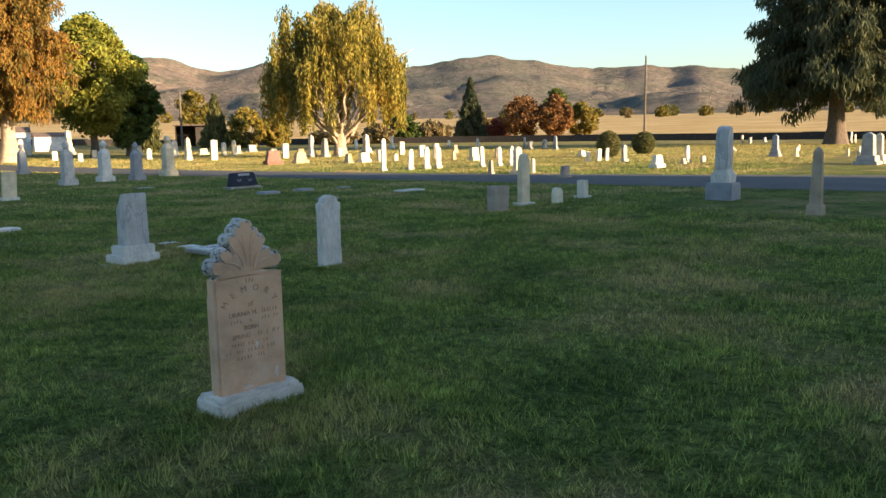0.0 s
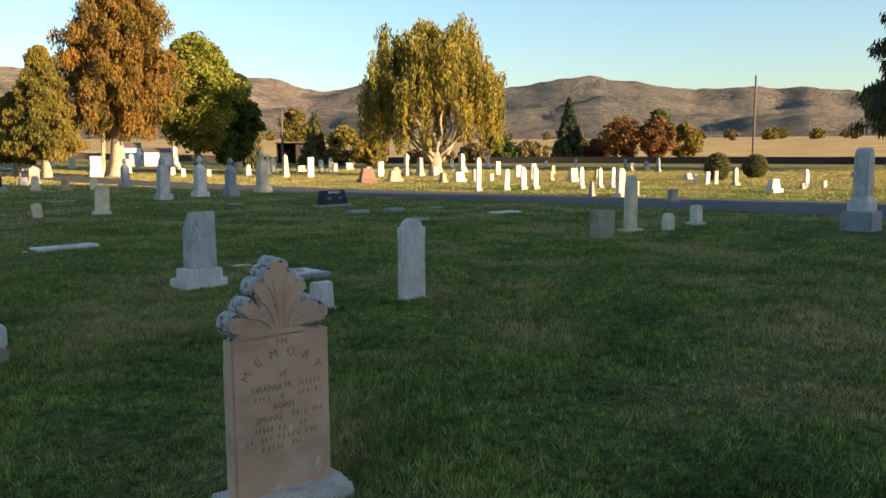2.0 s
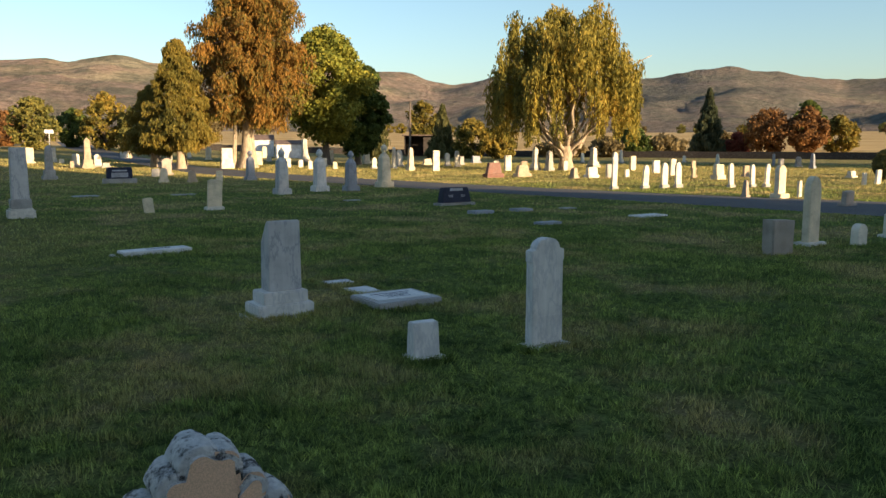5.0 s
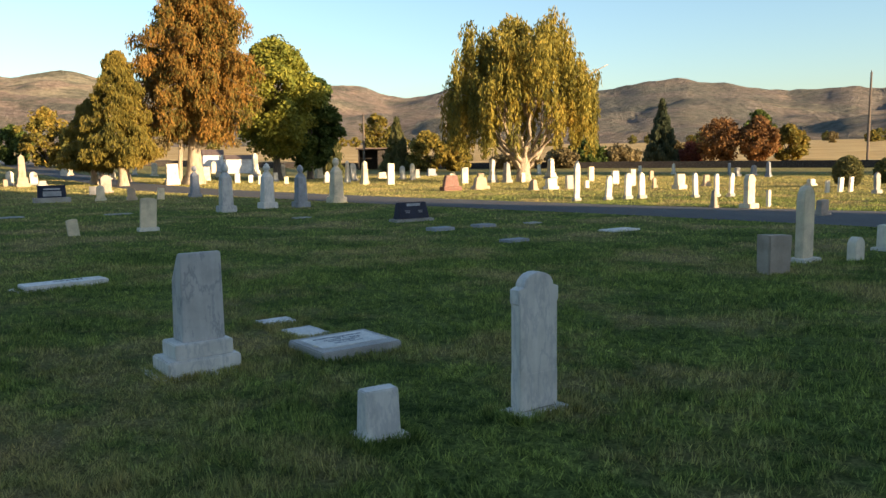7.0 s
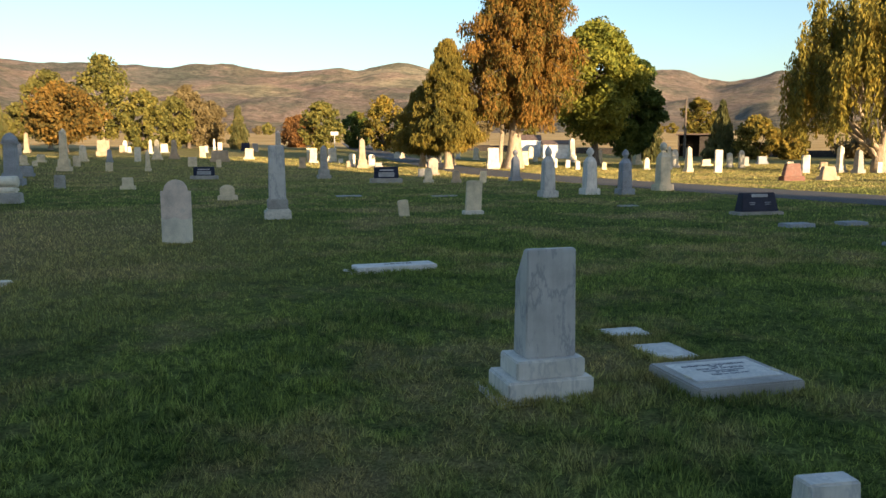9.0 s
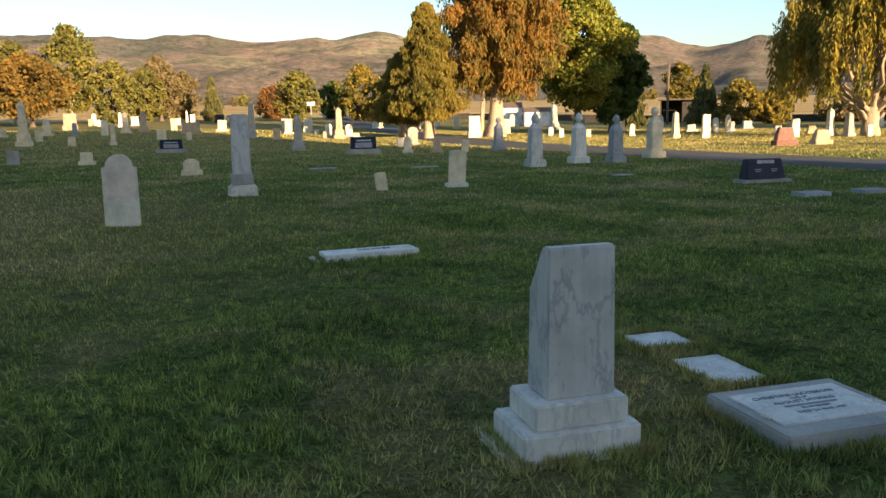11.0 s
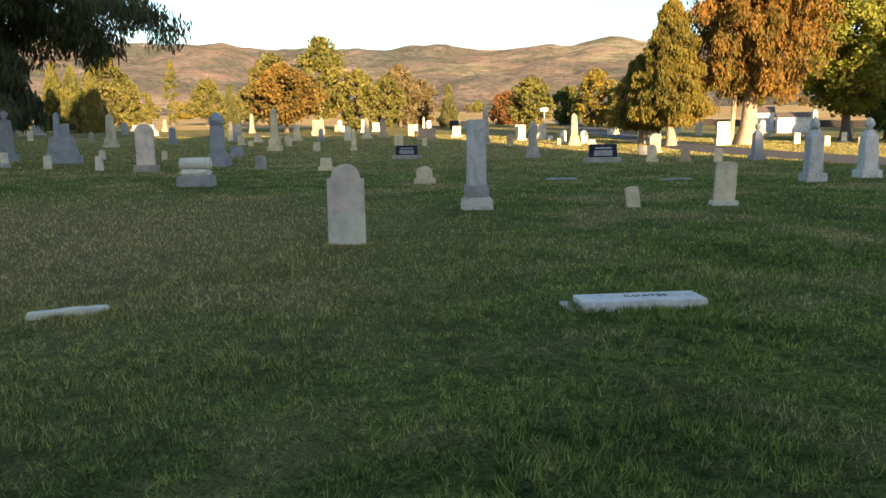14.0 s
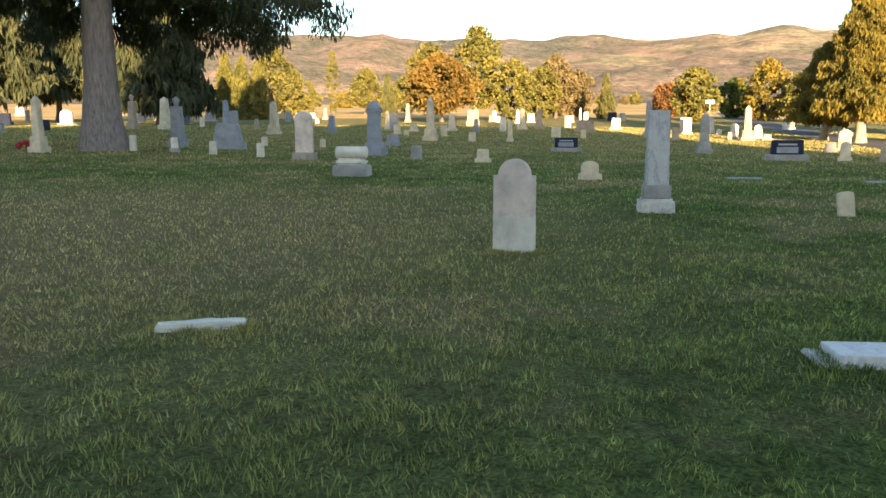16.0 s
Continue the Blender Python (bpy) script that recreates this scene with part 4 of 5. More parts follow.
stone("tap", -42.6, 22.1, 0.29, 1.12, "C")
stone("rdie", -15.8, 39.7, 1.06, 0.76, "R")
stone("die", -39.5, 15.2, 0.66, 0.47, "B")
stone("arch", -32.3, 33.3, 0.52, 0.90, "K")
stone("tap", -11.9, 40.9, 0.39, 0.54, "T")
stone("sq", 5.5, 36.8, 0.31, 0.24, "K")
stone("rdie", -15.0, 41.6, 0.97, 0.61, "T")
stone("die", -11.4, 42.2, 0.73, 0.53, "W")
stone("sq", 6.5, 38.4, 0.36, 0.29, "G")
stone("sq", -10.6, 42.7, 0.47, 0.68, "G")
stone("die", -5.3, 43.2, 0.71, 0.72, "C")
stone("pt", 5.8, 38.4, 0.32, 0.79, "W")
stone("obl", -52.0, 11.3, 0.53, 1.89, "C")
stone("sq", -10.0, 43.8, 0.30, 0.39, "W")
stone("sq", -6.8, 44.9, 0.27, 0.49, "T")
stone("arch", 2.9, 39.8, 0.38, 0.83, "G")
stone("sq", -46.0, 28.0, 0.31, 0.47, "C")
stone("sq", -43.0, 20.2, 0.37, 0.45, "C")
stone("sq", 1.1, 40.1, 0.27, 0.50, "W")
stone("die", -54.8, -3.4, 0.57, 0.55, "G")
stone("obl", -44.0, 18.3, 0.52, 2.19, "C")
stone("sq", 15.7, 47.8, 0.3, 0.42, "W")
stone("sq", 1.6, 41.2, 0.35, 0.61, "W")
stone("sq", 2.0, 41.4, 0.28, 0.63, "W")
stone("sq", -4.6, 47.4, 0.42, 0.58, "T")
stone("sq", -8.5, 47.6, 0.46, 0.90, "C")
stone("sq", 14.4, 44.9, 0.20, 0.36, "C")
stone("sq", 11.8, 44.6, 0.29, 0.49, "C")
stone("obl", 10.7, 44.4, 0.44, 1.20, "B")
stone("sq", -49.2, 20.7, 0.39, 0.62, "C")
stone("sq", -23.7, 47.9, 0.48, 1.32, "W")
stone("arch", -50.2, 18.7, 0.3, 0.31, "C")
stone("obl", -42.7, 36.5, 0.57, 1.94, "T")
stone("tap", -47.1, 32.9, 0.52, 2.35, "G")
stone("sq", -43.8, 36.2, 0.24, 0.41, "T")
stone("sq", -47.5, 27.0, 0.55, 0.59, "C")
stone("arch", -44.5, 37.0, 0.44, 0.88, "W")
stone("sq", -43.1, 38.2, 0.44, 0.31, "G")
stone("arch", -51.9, 18.6, 0.41, 0.6, "C")
stone("sq", -10.2, 50.9, 0.55, 0.75, "W")
stone("tap", -29.3, 51.8, 0.32, 1.55, "W")
stone("sq", -59.5, -1.7, 0.45, 0.65, "N")
stone("sq", -43.2, 32.2, 0.4, 0.7, "T")
stone("arch", -44.6, 38.8, 0.45, 0.83, "W")
stone("tap", -54.5, 15.1, 0.49, 1.09, "B")
stone("tap", -25.6, 47.9, 0.43, 1.52, "C")
stone("arch", -57.0, 12.0, 0.29, 1.16, "C")
stone("sq", -16.8, 53.3, 0.34, 0.61, "W")
stone("sq", 13.9, 54.7, 0.29, 0.39, "C")
stone("arch", -57.1, 13.9, 0.4, 0.95, "T")
stone("tap", -55.6, 25.0, 0.42, 0.88, "B")
stone("sq", -19.8, 50.6, 0.51, 1.01, "W")
stone("die", 0.4, 48.4, 0.51, 0.34, "W")
stone("die", 9.9, 55.0, 0.45, 0.25, "K")
stone("tap", -17.6, 52.4, 0.49, 1.32, "G")
stone("sq", -56.4, 20.9, 0.49, 0.51, "C")
stone("obl", -18.6, 52.4, 0.46, 1.56, "W")
stone("tap", -61.8, 5.2, 0.68, 2.12, "C")
stone("sq", -33.0, 46.8, 0.32, 0.54, "W")
stone("sq", -13.0, 56.0, 0.5, 0.94, "C")
stone("sq", -31.7, 47.9, 0.32, 0.48, "C")
stone("sq", -57.4, 19.8, 0.53, 1.18, "B")
stone("ball", -63.1, 3.1, 0.54, 2.28, "T")
stone("sq", -56.5, 27.3, 0.44, 1.0, "W")
stone("die", -37.7, 43.7, 0.89, 1.38, "W")
stone("pt", -61.2, 11.1, 0.35, 0.72, "T")
stone("sq", -9.6, 59.0, 0.39, 0.61, "T")
stone("pt", -30.3, 50.7, 0.36, 0.78, "W")
stone("tap", -57.7, 24.0, 0.59, 1.12, "C")
stone("sq", -22.0, 53.6, 0.46, 0.58, "W")
stone("tap", -60.4, 20.1, 0.36, 1.35, "C")
stone("die", -54.8, 32.7, 1.43, 0.85, "T")
stone("sq", -36.4, 48.6, 0.4, 0.65, "W")
stone("tap", -2.6, 66.0, 0.35, 1.13, "B")
stone("tap", -65.1, 9.3, 0.49, 2.01, "B")
stone("sq", -36.2, 49.8, 0.35, 0.54, "W")
stone("obl", -60.6, 30.5, 0.58, 1.54, "C")
stone("pt", -31.3, 55.9, 0.52, 1.32, "W")
stone("sq", -51.8, 38.8, 0.55, 1.09, "C")
stone("sq", -36.0, 52.5, 0.36, 0.65, "W")
stone("arch", -52.5, 38.9, 0.29, 1.1, "W")
stone("die", -4.9, 68.0, 0.53, 0.66, "G")
stone("sq", -22.1, 58.8, 0.56, 0.48, "T")
stone("obl", -44.3, 46.1, 0.46, 2.13, "T")
stone("sq", -50.9, 40.7, 0.36, 0.33, "W")
stone("sq", -68.7, 7.7, 0.39, 0.71, "C")
stone("sq", -64.9, 20.0, 0.26, 0.5, "C")
stone("obl", -17.6, 61.8, 0.6, 1.54, "W")
stone("obl", -61.3, 32.2, 0.66, 1.56, "T")
stone("pt", -27.1, 57.5, 0.4, 1.25, "W")
stone("arch", -3.9, 70.3, 0.58, 0.8, "G")
stone("die", -53.0, 41.4, 0.78, 1.09, "W")
stone("sq", -42.1, 51.9, 0.65, 1.07, "C")
stone("arch", -29.1, 59.7, 0.45, 1.05, "W")
stone("sq", -5.9, 72.4, 0.32, 0.97, "B")
stone("sq", -60.3, 38.2, 0.7, 0.88, "C")
stone("die", -78.8, -7.6, 1.39, 0.93, "N")
stone("arch", -78.4, -2.9, 1.13, 1.25, "B")
stone("sq", -65.5, 36.7, 0.51, 0.95, "C")
stone("sq", -50.2, 50.3, 0.44, 0.73, "W")
stone("sq", -29.9, 63.8, 0.41, 0.71, "G")
stone("sq", -32.6, 62.6, 0.75, 0.5, "C")
stone("tap", -38.6, 62.1, 0.64, 1.94, "C")
stone("tap", -78.7, 4.5, 0.39, 2.12, "T")
stone("tap", -10.9, 76.1, 0.31, 0.94, "W")
stone("sq", -42.1, 61.5, 0.73, 1.19, "C")
stone("die", -72.0, 30.7, 1.2, 1.35, "T")
stone("arch", 22.7, 77.2, 0.41, 0.99, "W")
stone("pt", 23.1, 77.4, 0.34, 0.75, "W")
stone("arch", -82.3, 6.7, 0.62, 1.14, "B")
stone("sq", -48.9, 61.2, 0.45, 0.49, "W")
stone("obl", -19.7, 76.7, 0.37, 1.27, "W")
stone("sq", -59.2, 53.3, 0.7, 0.66, "W")
stone("obl", -46.9, 64.0, 0.7, 2.23, "W")
stone("arch", -24.4, 75.5, 0.41, 0.97, "W")
stone("die", -32.3, 71.5, 1.03, 0.66, "B")
stone("arch", -23.5, 76.8, 0.37, 0.94, "W")
stone("sq", 14.8, 81.3, 0.51, 0.55, "G")
stone("sq", -82.5, 18.6, 0.38, 0.44, "C")
stone("sq", -60.4, 54.4, 0.71, 0.61, "W")
stone("sq", 14.1, 81.4, 0.44, 0.77, "C")
stone("obl", -60.6, 55.0, 0.42, 1.94, "T")
stone("arch", -55.2, 59.8, 0.51, 1.2, "C")
stone("arch", -24.0, 78.4, 0.39, 0.9, "W")
stone("tap", -81.3, 38.9, 0.43, 1.43, "W")
stone("sq", -15.4, 84.0, 0.39, 0.65, "W")
stone("arch", 16.7, 84.9, 0.53, 0.5, "B")
stone("arch", -58.5, 60.6, 0.39, 1.03, "W")
stone("sq", -77.8, 44.8, 0.48, 1.19, "W")
stone("arch", -85.4, 38.4, 0.35, 0.68, "W")
stone("sq", -96.6, -8.8, 0.46, 1.19, "B")
stone("sq", -88.0, 38.6, 0.54, 0.74, "T")
stone("sq", -84.5, 41.8, 0.77, 0.95, "W")
stone("sq", -92.4, 11.4, 1.07, 1.19, "B")
stone("sq", -95.3, 2.2, 0.77, 1.19, "N")
stone("arch", -93.8, 7.8, 0.6, 1.25, "T")
stone("pt", -89.2, 39.4, 0.46, 1.28, "W")
stone("obl", -64.7, 61.6, 0.56, 1.55, "W")
stone("sq", -84.2, 46.5, 0.38, 0.75, "W")
stone("tap", -89.4, 29.5, 0.55, 2.05, "T")
stone("sq", -95.2, 17.4, 0.62, 1.19, "B")
stone("arch", -58.4, 71.6, 0.53, 1.25, "C")
stone("tap", -86.6, 48.7, 0.34, 1.56, "W")
stone("sq", -100.3, 9.3, 1.22, 1.19, "B")
stone("die", -87.8, 54.7, 0.77, 0.98, "K")
stone("die", -91.0, 55.2, 1.21, 1.0, "N")
stone("pt", -109.3, 14.2, 0.78, 0.85, "W")
stone("tap", -108.5, 23.8, 0.65, 1.52, "T")
stone("pt", -113.2, 13.8, 0.44, 0.81, "C")
stone("die", -114.7, 22.1, 3.36, 0.8, "B")
stone("die", -130.3, 2.1, 1.57, 1.24, "G")
stone("die", -137.5, -16.4, 1.67, 1.37, "B")

# ---- poles, shed, fence, signs ----
def build_pole(x, y, h, label, arm=True):
    g = thing("utility_pole", label, "pole", at=(x, y, lift(x, y)))
    bm = bmesh.new()
    tube(bm, [Vector((0, 0, -0.4)), Vector((0, 0, h * 0.5)), Vector((0.02, 0, h))], (0.16, 0.14, 0.11), 10)
    part("post", bm, STEEL, g)
    if arm:
        part("insulator", lathe(((0.03, h), (0.05, h + 0.08), (0.02, h + 0.2)), 8), STEEL, g)


build_pole(5.6, 107.9, 10.6, "tall weathered wooden utility pole beyond the cemetery fence")
build_pole(-50.6, 90.1, 6.9, "slim wooden pole beside a dark shed")


def build_shed():
    x, y = -52.5, 97.8
    g = thing("shed", "low dark open-fronted wooden shed with flat roof", "shed", at=(x, y, lift(x, y)), turn=30)
    part("back_wall", box(6.0, 0.12, 2.7, 0, 0.01, y=1.8), DARK_WOOD, g)
    for s in (-1, 1):
        part("side_wall", box(0.12, 3.6, 2.7, 0, 0.01, x=3.0 * s), DARK_WOOD, g)
    part("front_wall", box(3.4, 0.1, 2.5, 0, 0.01, x=1.2, y=-1.75), DARK_WOOD, g)
    part("roof", box(6.7, 4.4, 0.16, 2.7, 0.02), ROOFING, g, "rusty sheet roof")


build_shed()


def build_white_sheds():
    for x, y, w, h, label in ((-56.8, 74.1, 3.2, 1.9, "small white outbuilding seen behind tree trunks"), (-61.0, 74.5, 2.2, 2.4, "narrow white outbuilding with pitched roof behind trees")):
        g = thing("outbuilding", label, "shed", at=(x, y, lift(x, y)), turn=45)
        part("wall", box(w, 2.0, h * 0.8, 0, 0.02), WHITE_PAINT, g)
        part("roof", box(w * 1.08, 2.3, h * 0.25, h * 0.8, 0.02, 1.0, 0.15), ROOFING, g)


build_white_sheds()


def build_sign():
    x, y = -83.8, 63.6
    g = thing("sign", "small white sign board on a thin post", "sign", at=(x, y, lift(x, y)), turn=55)
    part("post", box(0.08, 0.08, 2.3, -0.1, 0.01), WHITE_PAINT, g)
    part("board", box(0.95, 0.05, 0.42, 2.05, 0.01, y=-0.06), WHITE_PAINT, g)


build_sign()


def build_fence():
    """Long dark wall along the edge of the grounds, curving with it."""
    g = thing("boundary_wall", "long low dark stone boundary wall before a hayfield", "wall", kind="structure")
    n = 46
    for i in range(n):
        a = radians(-38 + 82 * i / n)
        b = radians(-38 + 82 * (i + 1) / n)
        r = 92.0
        p, q = (Vector((-25 + 3 - r * math.sin(s) * 1.05, 20 + r * math.cos(s) * 0.92, 0)) for s in (a, b))
        mid = (p + q) / 2
        seg = part("wall_length", box((q - p).length + 0.05, 0.4, 0.95 + 0.1 * noise.noise((i * 0.7, 0, 0)), -0.15, 0.03), DARK_WOOD, g)
        seg.matrix_basis = pose(mid.x, mid.y, lift(mid.x, mid.y), 0, 0, math.degrees(math.atan2(q.y - p.y, q.x - p.x)))


build_fence()


def build_flowers():
    x, y = -38.6, 0.5
    g = thing("flowers", "bunch of red flowers lying by a grave", "flowers", at=(x, y, lift(x, y)))
    rnd = random.Random(5)
    for i in range(9):
        bm = bmesh.new()
        bmesh.ops.create_icosphere(bm, subdivisions=2, radius=0.09)
        roughen(bm, 0.04, 20)
        part("bloom", bm, RED_CLOTH, g, at=(rnd.uniform(-0.3, 0.3), rnd.uniform(-0.2, 0.2), rnd.uniform(0.06, 0.25)))


build_flowers()

# ---- trees ----
def leaves(name, centres, spread, per, size, material, parent, seed, droop=0.0, long=1.6, flat=0.75, slim=1.0):
    """Leaf clumps: each centre carries many small leaves round it."""
    rng = np.random.default_rng(seed)
    c = np.repeat(np.asarray(centres, float), per, 0)
    s = np.repeat(np.broadcast_to(np.asarray(spread, float), (len(centres),)), per)
    way = rng.normal(size=c.shape)
    way /= np.linalg.norm(way, axis=1, keepdims=True)
    r = rng.random(len(c)) ** 0.45
    p = c + way * (r * s)[:, None] * (1, 1, flat)
    p[:, 2] -= droop * rng.random(len(c)) ** 1.5
    a = rng.normal(size=c.shape) + way * 0.6
    a[:, 2] -= 0.6 + (2.5 if droop else 0)
    a /= np.linalg.norm(a, axis=1, keepdims=True)
    b = np.cross(a, rng.normal(size=c.shape))
    b /= np.linalg.norm(b, axis=1, keepdims=True) + 1e-9
    k = size * (0.6 + 0.8 * rng.random(len(c)))[:, None]
    tip, side = a * k * long * 0.5, b * k * 0.5 * slim
    verts = np.stack([p - tip, p + side - tip * 0.1, p + tip, p - side - tip * 0.1], 1).reshape(-1, 3)
    return quads(name, verts, material, parent)


def limb(bm, start, end, r0, r1, sag=0.0, steps=6, seed=0):
    rnd = random.Random(seed)
    pts = []
    for i in range(steps + 1):
        s = i / steps
        p = start.lerp(end, s)
        p.z += sag * math.sin(s * math.pi)
        wob = (end - start).length * 0.035 * math.sin(s * math.pi)
        pts.append(p + Vector((rnd.uniform(-wob, wob), rnd.uniform(-wob, wob), rnd.uniform(-wob, wob))))
    tube(bm, pts, [r0 + (r1 - r0) * (i / steps) ** 0.8 for i in range(steps + 1)], 7)


def trunk_mesh(h, r, flare=1.5, lean=(0, 0), seed=0, top=0.25):
    rnd = random.Random(seed)
    bm = bmesh.new()
    rings = []
    seg = 18
    steps = 14
    for i in range(steps + 1):
        s = i / steps
        z = -0.3 + (h + 0.3) * s
        rad = r * (1 - (1 - top) * s) * (1 + (flare - 1) * math.exp(-max(0, z) / (r * 1.6)))
        cx, cy = lean[0] * s + 0.06 * r * rnd.uniform(-1, 1), lean[1] * s + 0.06 * r * rnd.uniform(-1, 1)
        ring = []
        for k in range(seg):
            a = 2 * math.pi * k / seg
            lob = 1 + 0.16 * noise.noise((math.cos(a) * 1.6, math.sin(a) * 1.6, z * 0.25 + seed)) * (1 + 1.2 * math.exp(-max(0, z) / r))
            ring.append(bm.verts.new((cx + rad * lob * math.cos(a), cy + rad * lob * math.sin(a), z)))
        rings.append(ring)
    for low, high in zip(rings, rings[1:]):
        for k in range(seg):
            f = bm.faces.new((low[k], low[(k + 1) % seg], high[(k + 1) % seg], high[k]))
            f.smooth = True
    bm.faces.new(rings[-1])
    return bm


def tree_root(x, y, label, name="tree", category="tree", group=""):
    return thing(name, label, category, group, at=(x, y, lift(x, y)))


def spruce(x, y, h, w, leaf, label, clear=0.06, seed=1, boughs=None, per=34, size=0.34, bark=None, trunk=None, hang=0.35, blunt=0.9, name="spruce_tree", open_side=None, spray=1.0):
    """A conifer: whorls of drooping boughs, each with sprays of needles."""
    rnd = random.Random(seed)
    g = tree_root(x, y, label, name)
    r = trunk or max(0.09, h * 0.018)
    part("trunk", trunk_mesh(h * 0.97, r, 1.6, seed=seed, top=0.06), bark or BARK, g)
    n = boughs or int(h * 11)
    bm = bmesh.new()
    centres, spreads = [], []
    z0 = h * clear
    for i in range(n):
        s = ((i + rnd.random()) / n) ** 1.15
        z = z0 + (h - z0) * s
        reach = w / 2 * max(0.05, (1 - s) ** blunt) * rnd.uniform(0.72, 1.08)
        if s < 0.06:
            reach *= rnd.uniform(0.55, 0.95)
        a = i * 2.399963 + rnd.uniform(-0.3, 0.3)
        if open_side is not None and s < 0.42 and math.cos(a - radians(open_side)) > 0.72:
            continue
        dip = -hang * reach * rnd.uniform(0.6, 1.25)
        end = Vector((math.cos(a) * reach, math.sin(a) * reach, z + dip))
        start = Vector((0, 0, z))
        limb(bm, start, end, max(0.02, r * 0.22 * (1 - s)), 0.008, reach * 0.10, 4, i)
        hops = max(2, int(reach / (0.5 + h * 0.018)))
        for k in range(hops):
            f = 0.25 + 0.78 * (k + rnd.random() * 0.7) / hops
            p = start.lerp(end, min(f, 1.02))
            p.z += reach * 0.10 * math.sin(min(f, 1) * math.pi)
            side = (1 - f * 0.55) * reach * 0.20
            centres.append((p.x - math.sin(a) * rnd.uniform(-side, side), p.y + math.cos(a) * rnd.uniform(-side, side), p.z - 0.06 * reach * rnd.random()))
            spreads.append((0.26 + 0.11 * reach) * spray * rnd.uniform(0.75, 1.2))
    part("branchwork", bm, bark or BARK, g)
    leaves("crown", centres, spreads, per, size, leaf, g, seed, droop=0.14 * w * 0.25, long=2.3, flat=0.5, slim=0.5)
    return g


def broadleaf(x, y, h, w, leaf, label, clear=0.25, seed=1, clumps=130, per=60, size=0.3, bark=None, trunk=None, forks=7, shape=1.0, hang=0.0, name="tree", flat=0.85, wide=0.55):
    """A spreading tree: trunk, forking limbs, and a crown of leaf clumps with gaps."""
    rnd = random.Random(seed)
    g = tree_root(x, y, label, name, "tree" if name != "shrub" else "shrub")
    r = trunk or max(0.06, h * 0.028)
    z0 = h * clear
    part("trunk", trunk_mesh(z0 + h * 0.18, r, 1.6, (rnd.uniform(-0.2, 0.2), rnd.uniform(-0.2, 0.2)), seed, 0.6), bark or BARK, g)
    centres, spreads = [], []
    mid, up = z0 + (h - z0) * wide * 0.9, (h - z0)
    while len(centres) < clumps:
        a, v = rnd.uniform(0, 6.283), rnd.random()
        s = rnd.random() ** 0.42
        z = z0 + up * v
        env = math.sin(math.pi * min(1, max(0, (v * (1 - 0.06) + 0.06))) ** shape) ** 0.62
        out = w / 2 * env * s * (1 + 0.24 * noise.noise((math.cos(a) * 1.3 + seed, math.sin(a) * 1.3, v * 2.4)))
        centres.append((math.cos(a) * out * 0.93, math.sin(a) * out * 0.93, z * 0.97))
        spreads.append(w * rnd.uniform(0.07, 0.15))
    bm = bmesh.new()
    for i in range(forks):
        c = Vector(centres[(i * 17) % len(centres)])
        limb(bm, Vector((0, 0, z0 * rnd.uniform(0.7, 1.0) + h * 0.05)), c, r * 0.5, 0.03, 0.06 * h, 6, i + seed)
        for j in range(3):
            e = Vector(centres[(i * 17 + j * 5 + 3) % len(centres)])
            if (e - c).length < w * 0.5:
                limb(bm, c.lerp(Vector((0, 0, z0)), 0.35), e, r * 0.22, 0.02, 0.02 * h, 4, i + j)
    part("branchwork", bm, bark or BARK, g)
    leaves("crown", centres, spreads, per, size, leaf, g, seed, droop=hang, flat=flat)
    return g


def build_orange_tree():
    """The tall old tree with rusty, drooping foliage and a pale twin trunk."""
    g = tree_root(-37.5, 45.5, "tall ragged tree with rusty orange drooping foliage and pale trunk")
    rnd = random.Random(11)
    part("trunk", trunk_mesh(13.5, 0.46, 1.8, (0.5, 0.3), 3, 0.12), PALE_BARK, g)
    second = part("second_trunk", trunk_mesh(6.5, 0.16, 1.3, (0.3, 0.2), 5, 0.5), PALE_BARK, g)
    second.location = (-0.75, -0.55, 0)
    bm = bmesh.new()
    centres, spreads = [], []
    for i in range(165):
        s = (i + rnd.random()) / 165
        z = 3.6 + 11.6 * s
        reach = (3.5 + 1.7 * math.sin(s * 3.0) - 4.6 * max(0, s - 0.38)) * rnd.uniform(0.5, 1.15)
        if s < 0.12:
            reach *= 0.8
        a = i * 2.399963
        start = Vector((0.5 * z / 13, 0.3 * z / 13, z))
        end = start + Vector((math.cos(a) * reach, math.sin(a) * reach, -0.15 * reach + rnd.uniform(-0.5, 0.5)))
        limb(bm, start, end, 0.09 * (1.1 - s), 0.015, 0.3, 4, i)
        for k in range(4):
            p = start.lerp(end, 0.3 + 0.72 * (k + rnd.random() * 0.5) / 4)
            centres.append((p.x + rnd.uniform(-0.35, 0.35), p.y + rnd.uniform(-0.35, 0.35), p.z + rnd.uniform(-0.1, 0.4)))
            spreads.append(rnd.uniform(0.38, 0.72))
    part("branchwork", bm, BARK, g)
    leaves("crown", centres, spreads, 190, 0.11, LEAF["orange"], g, 4, droop=0.9, long=2.3, slim=0.75)


build_orange_tree()


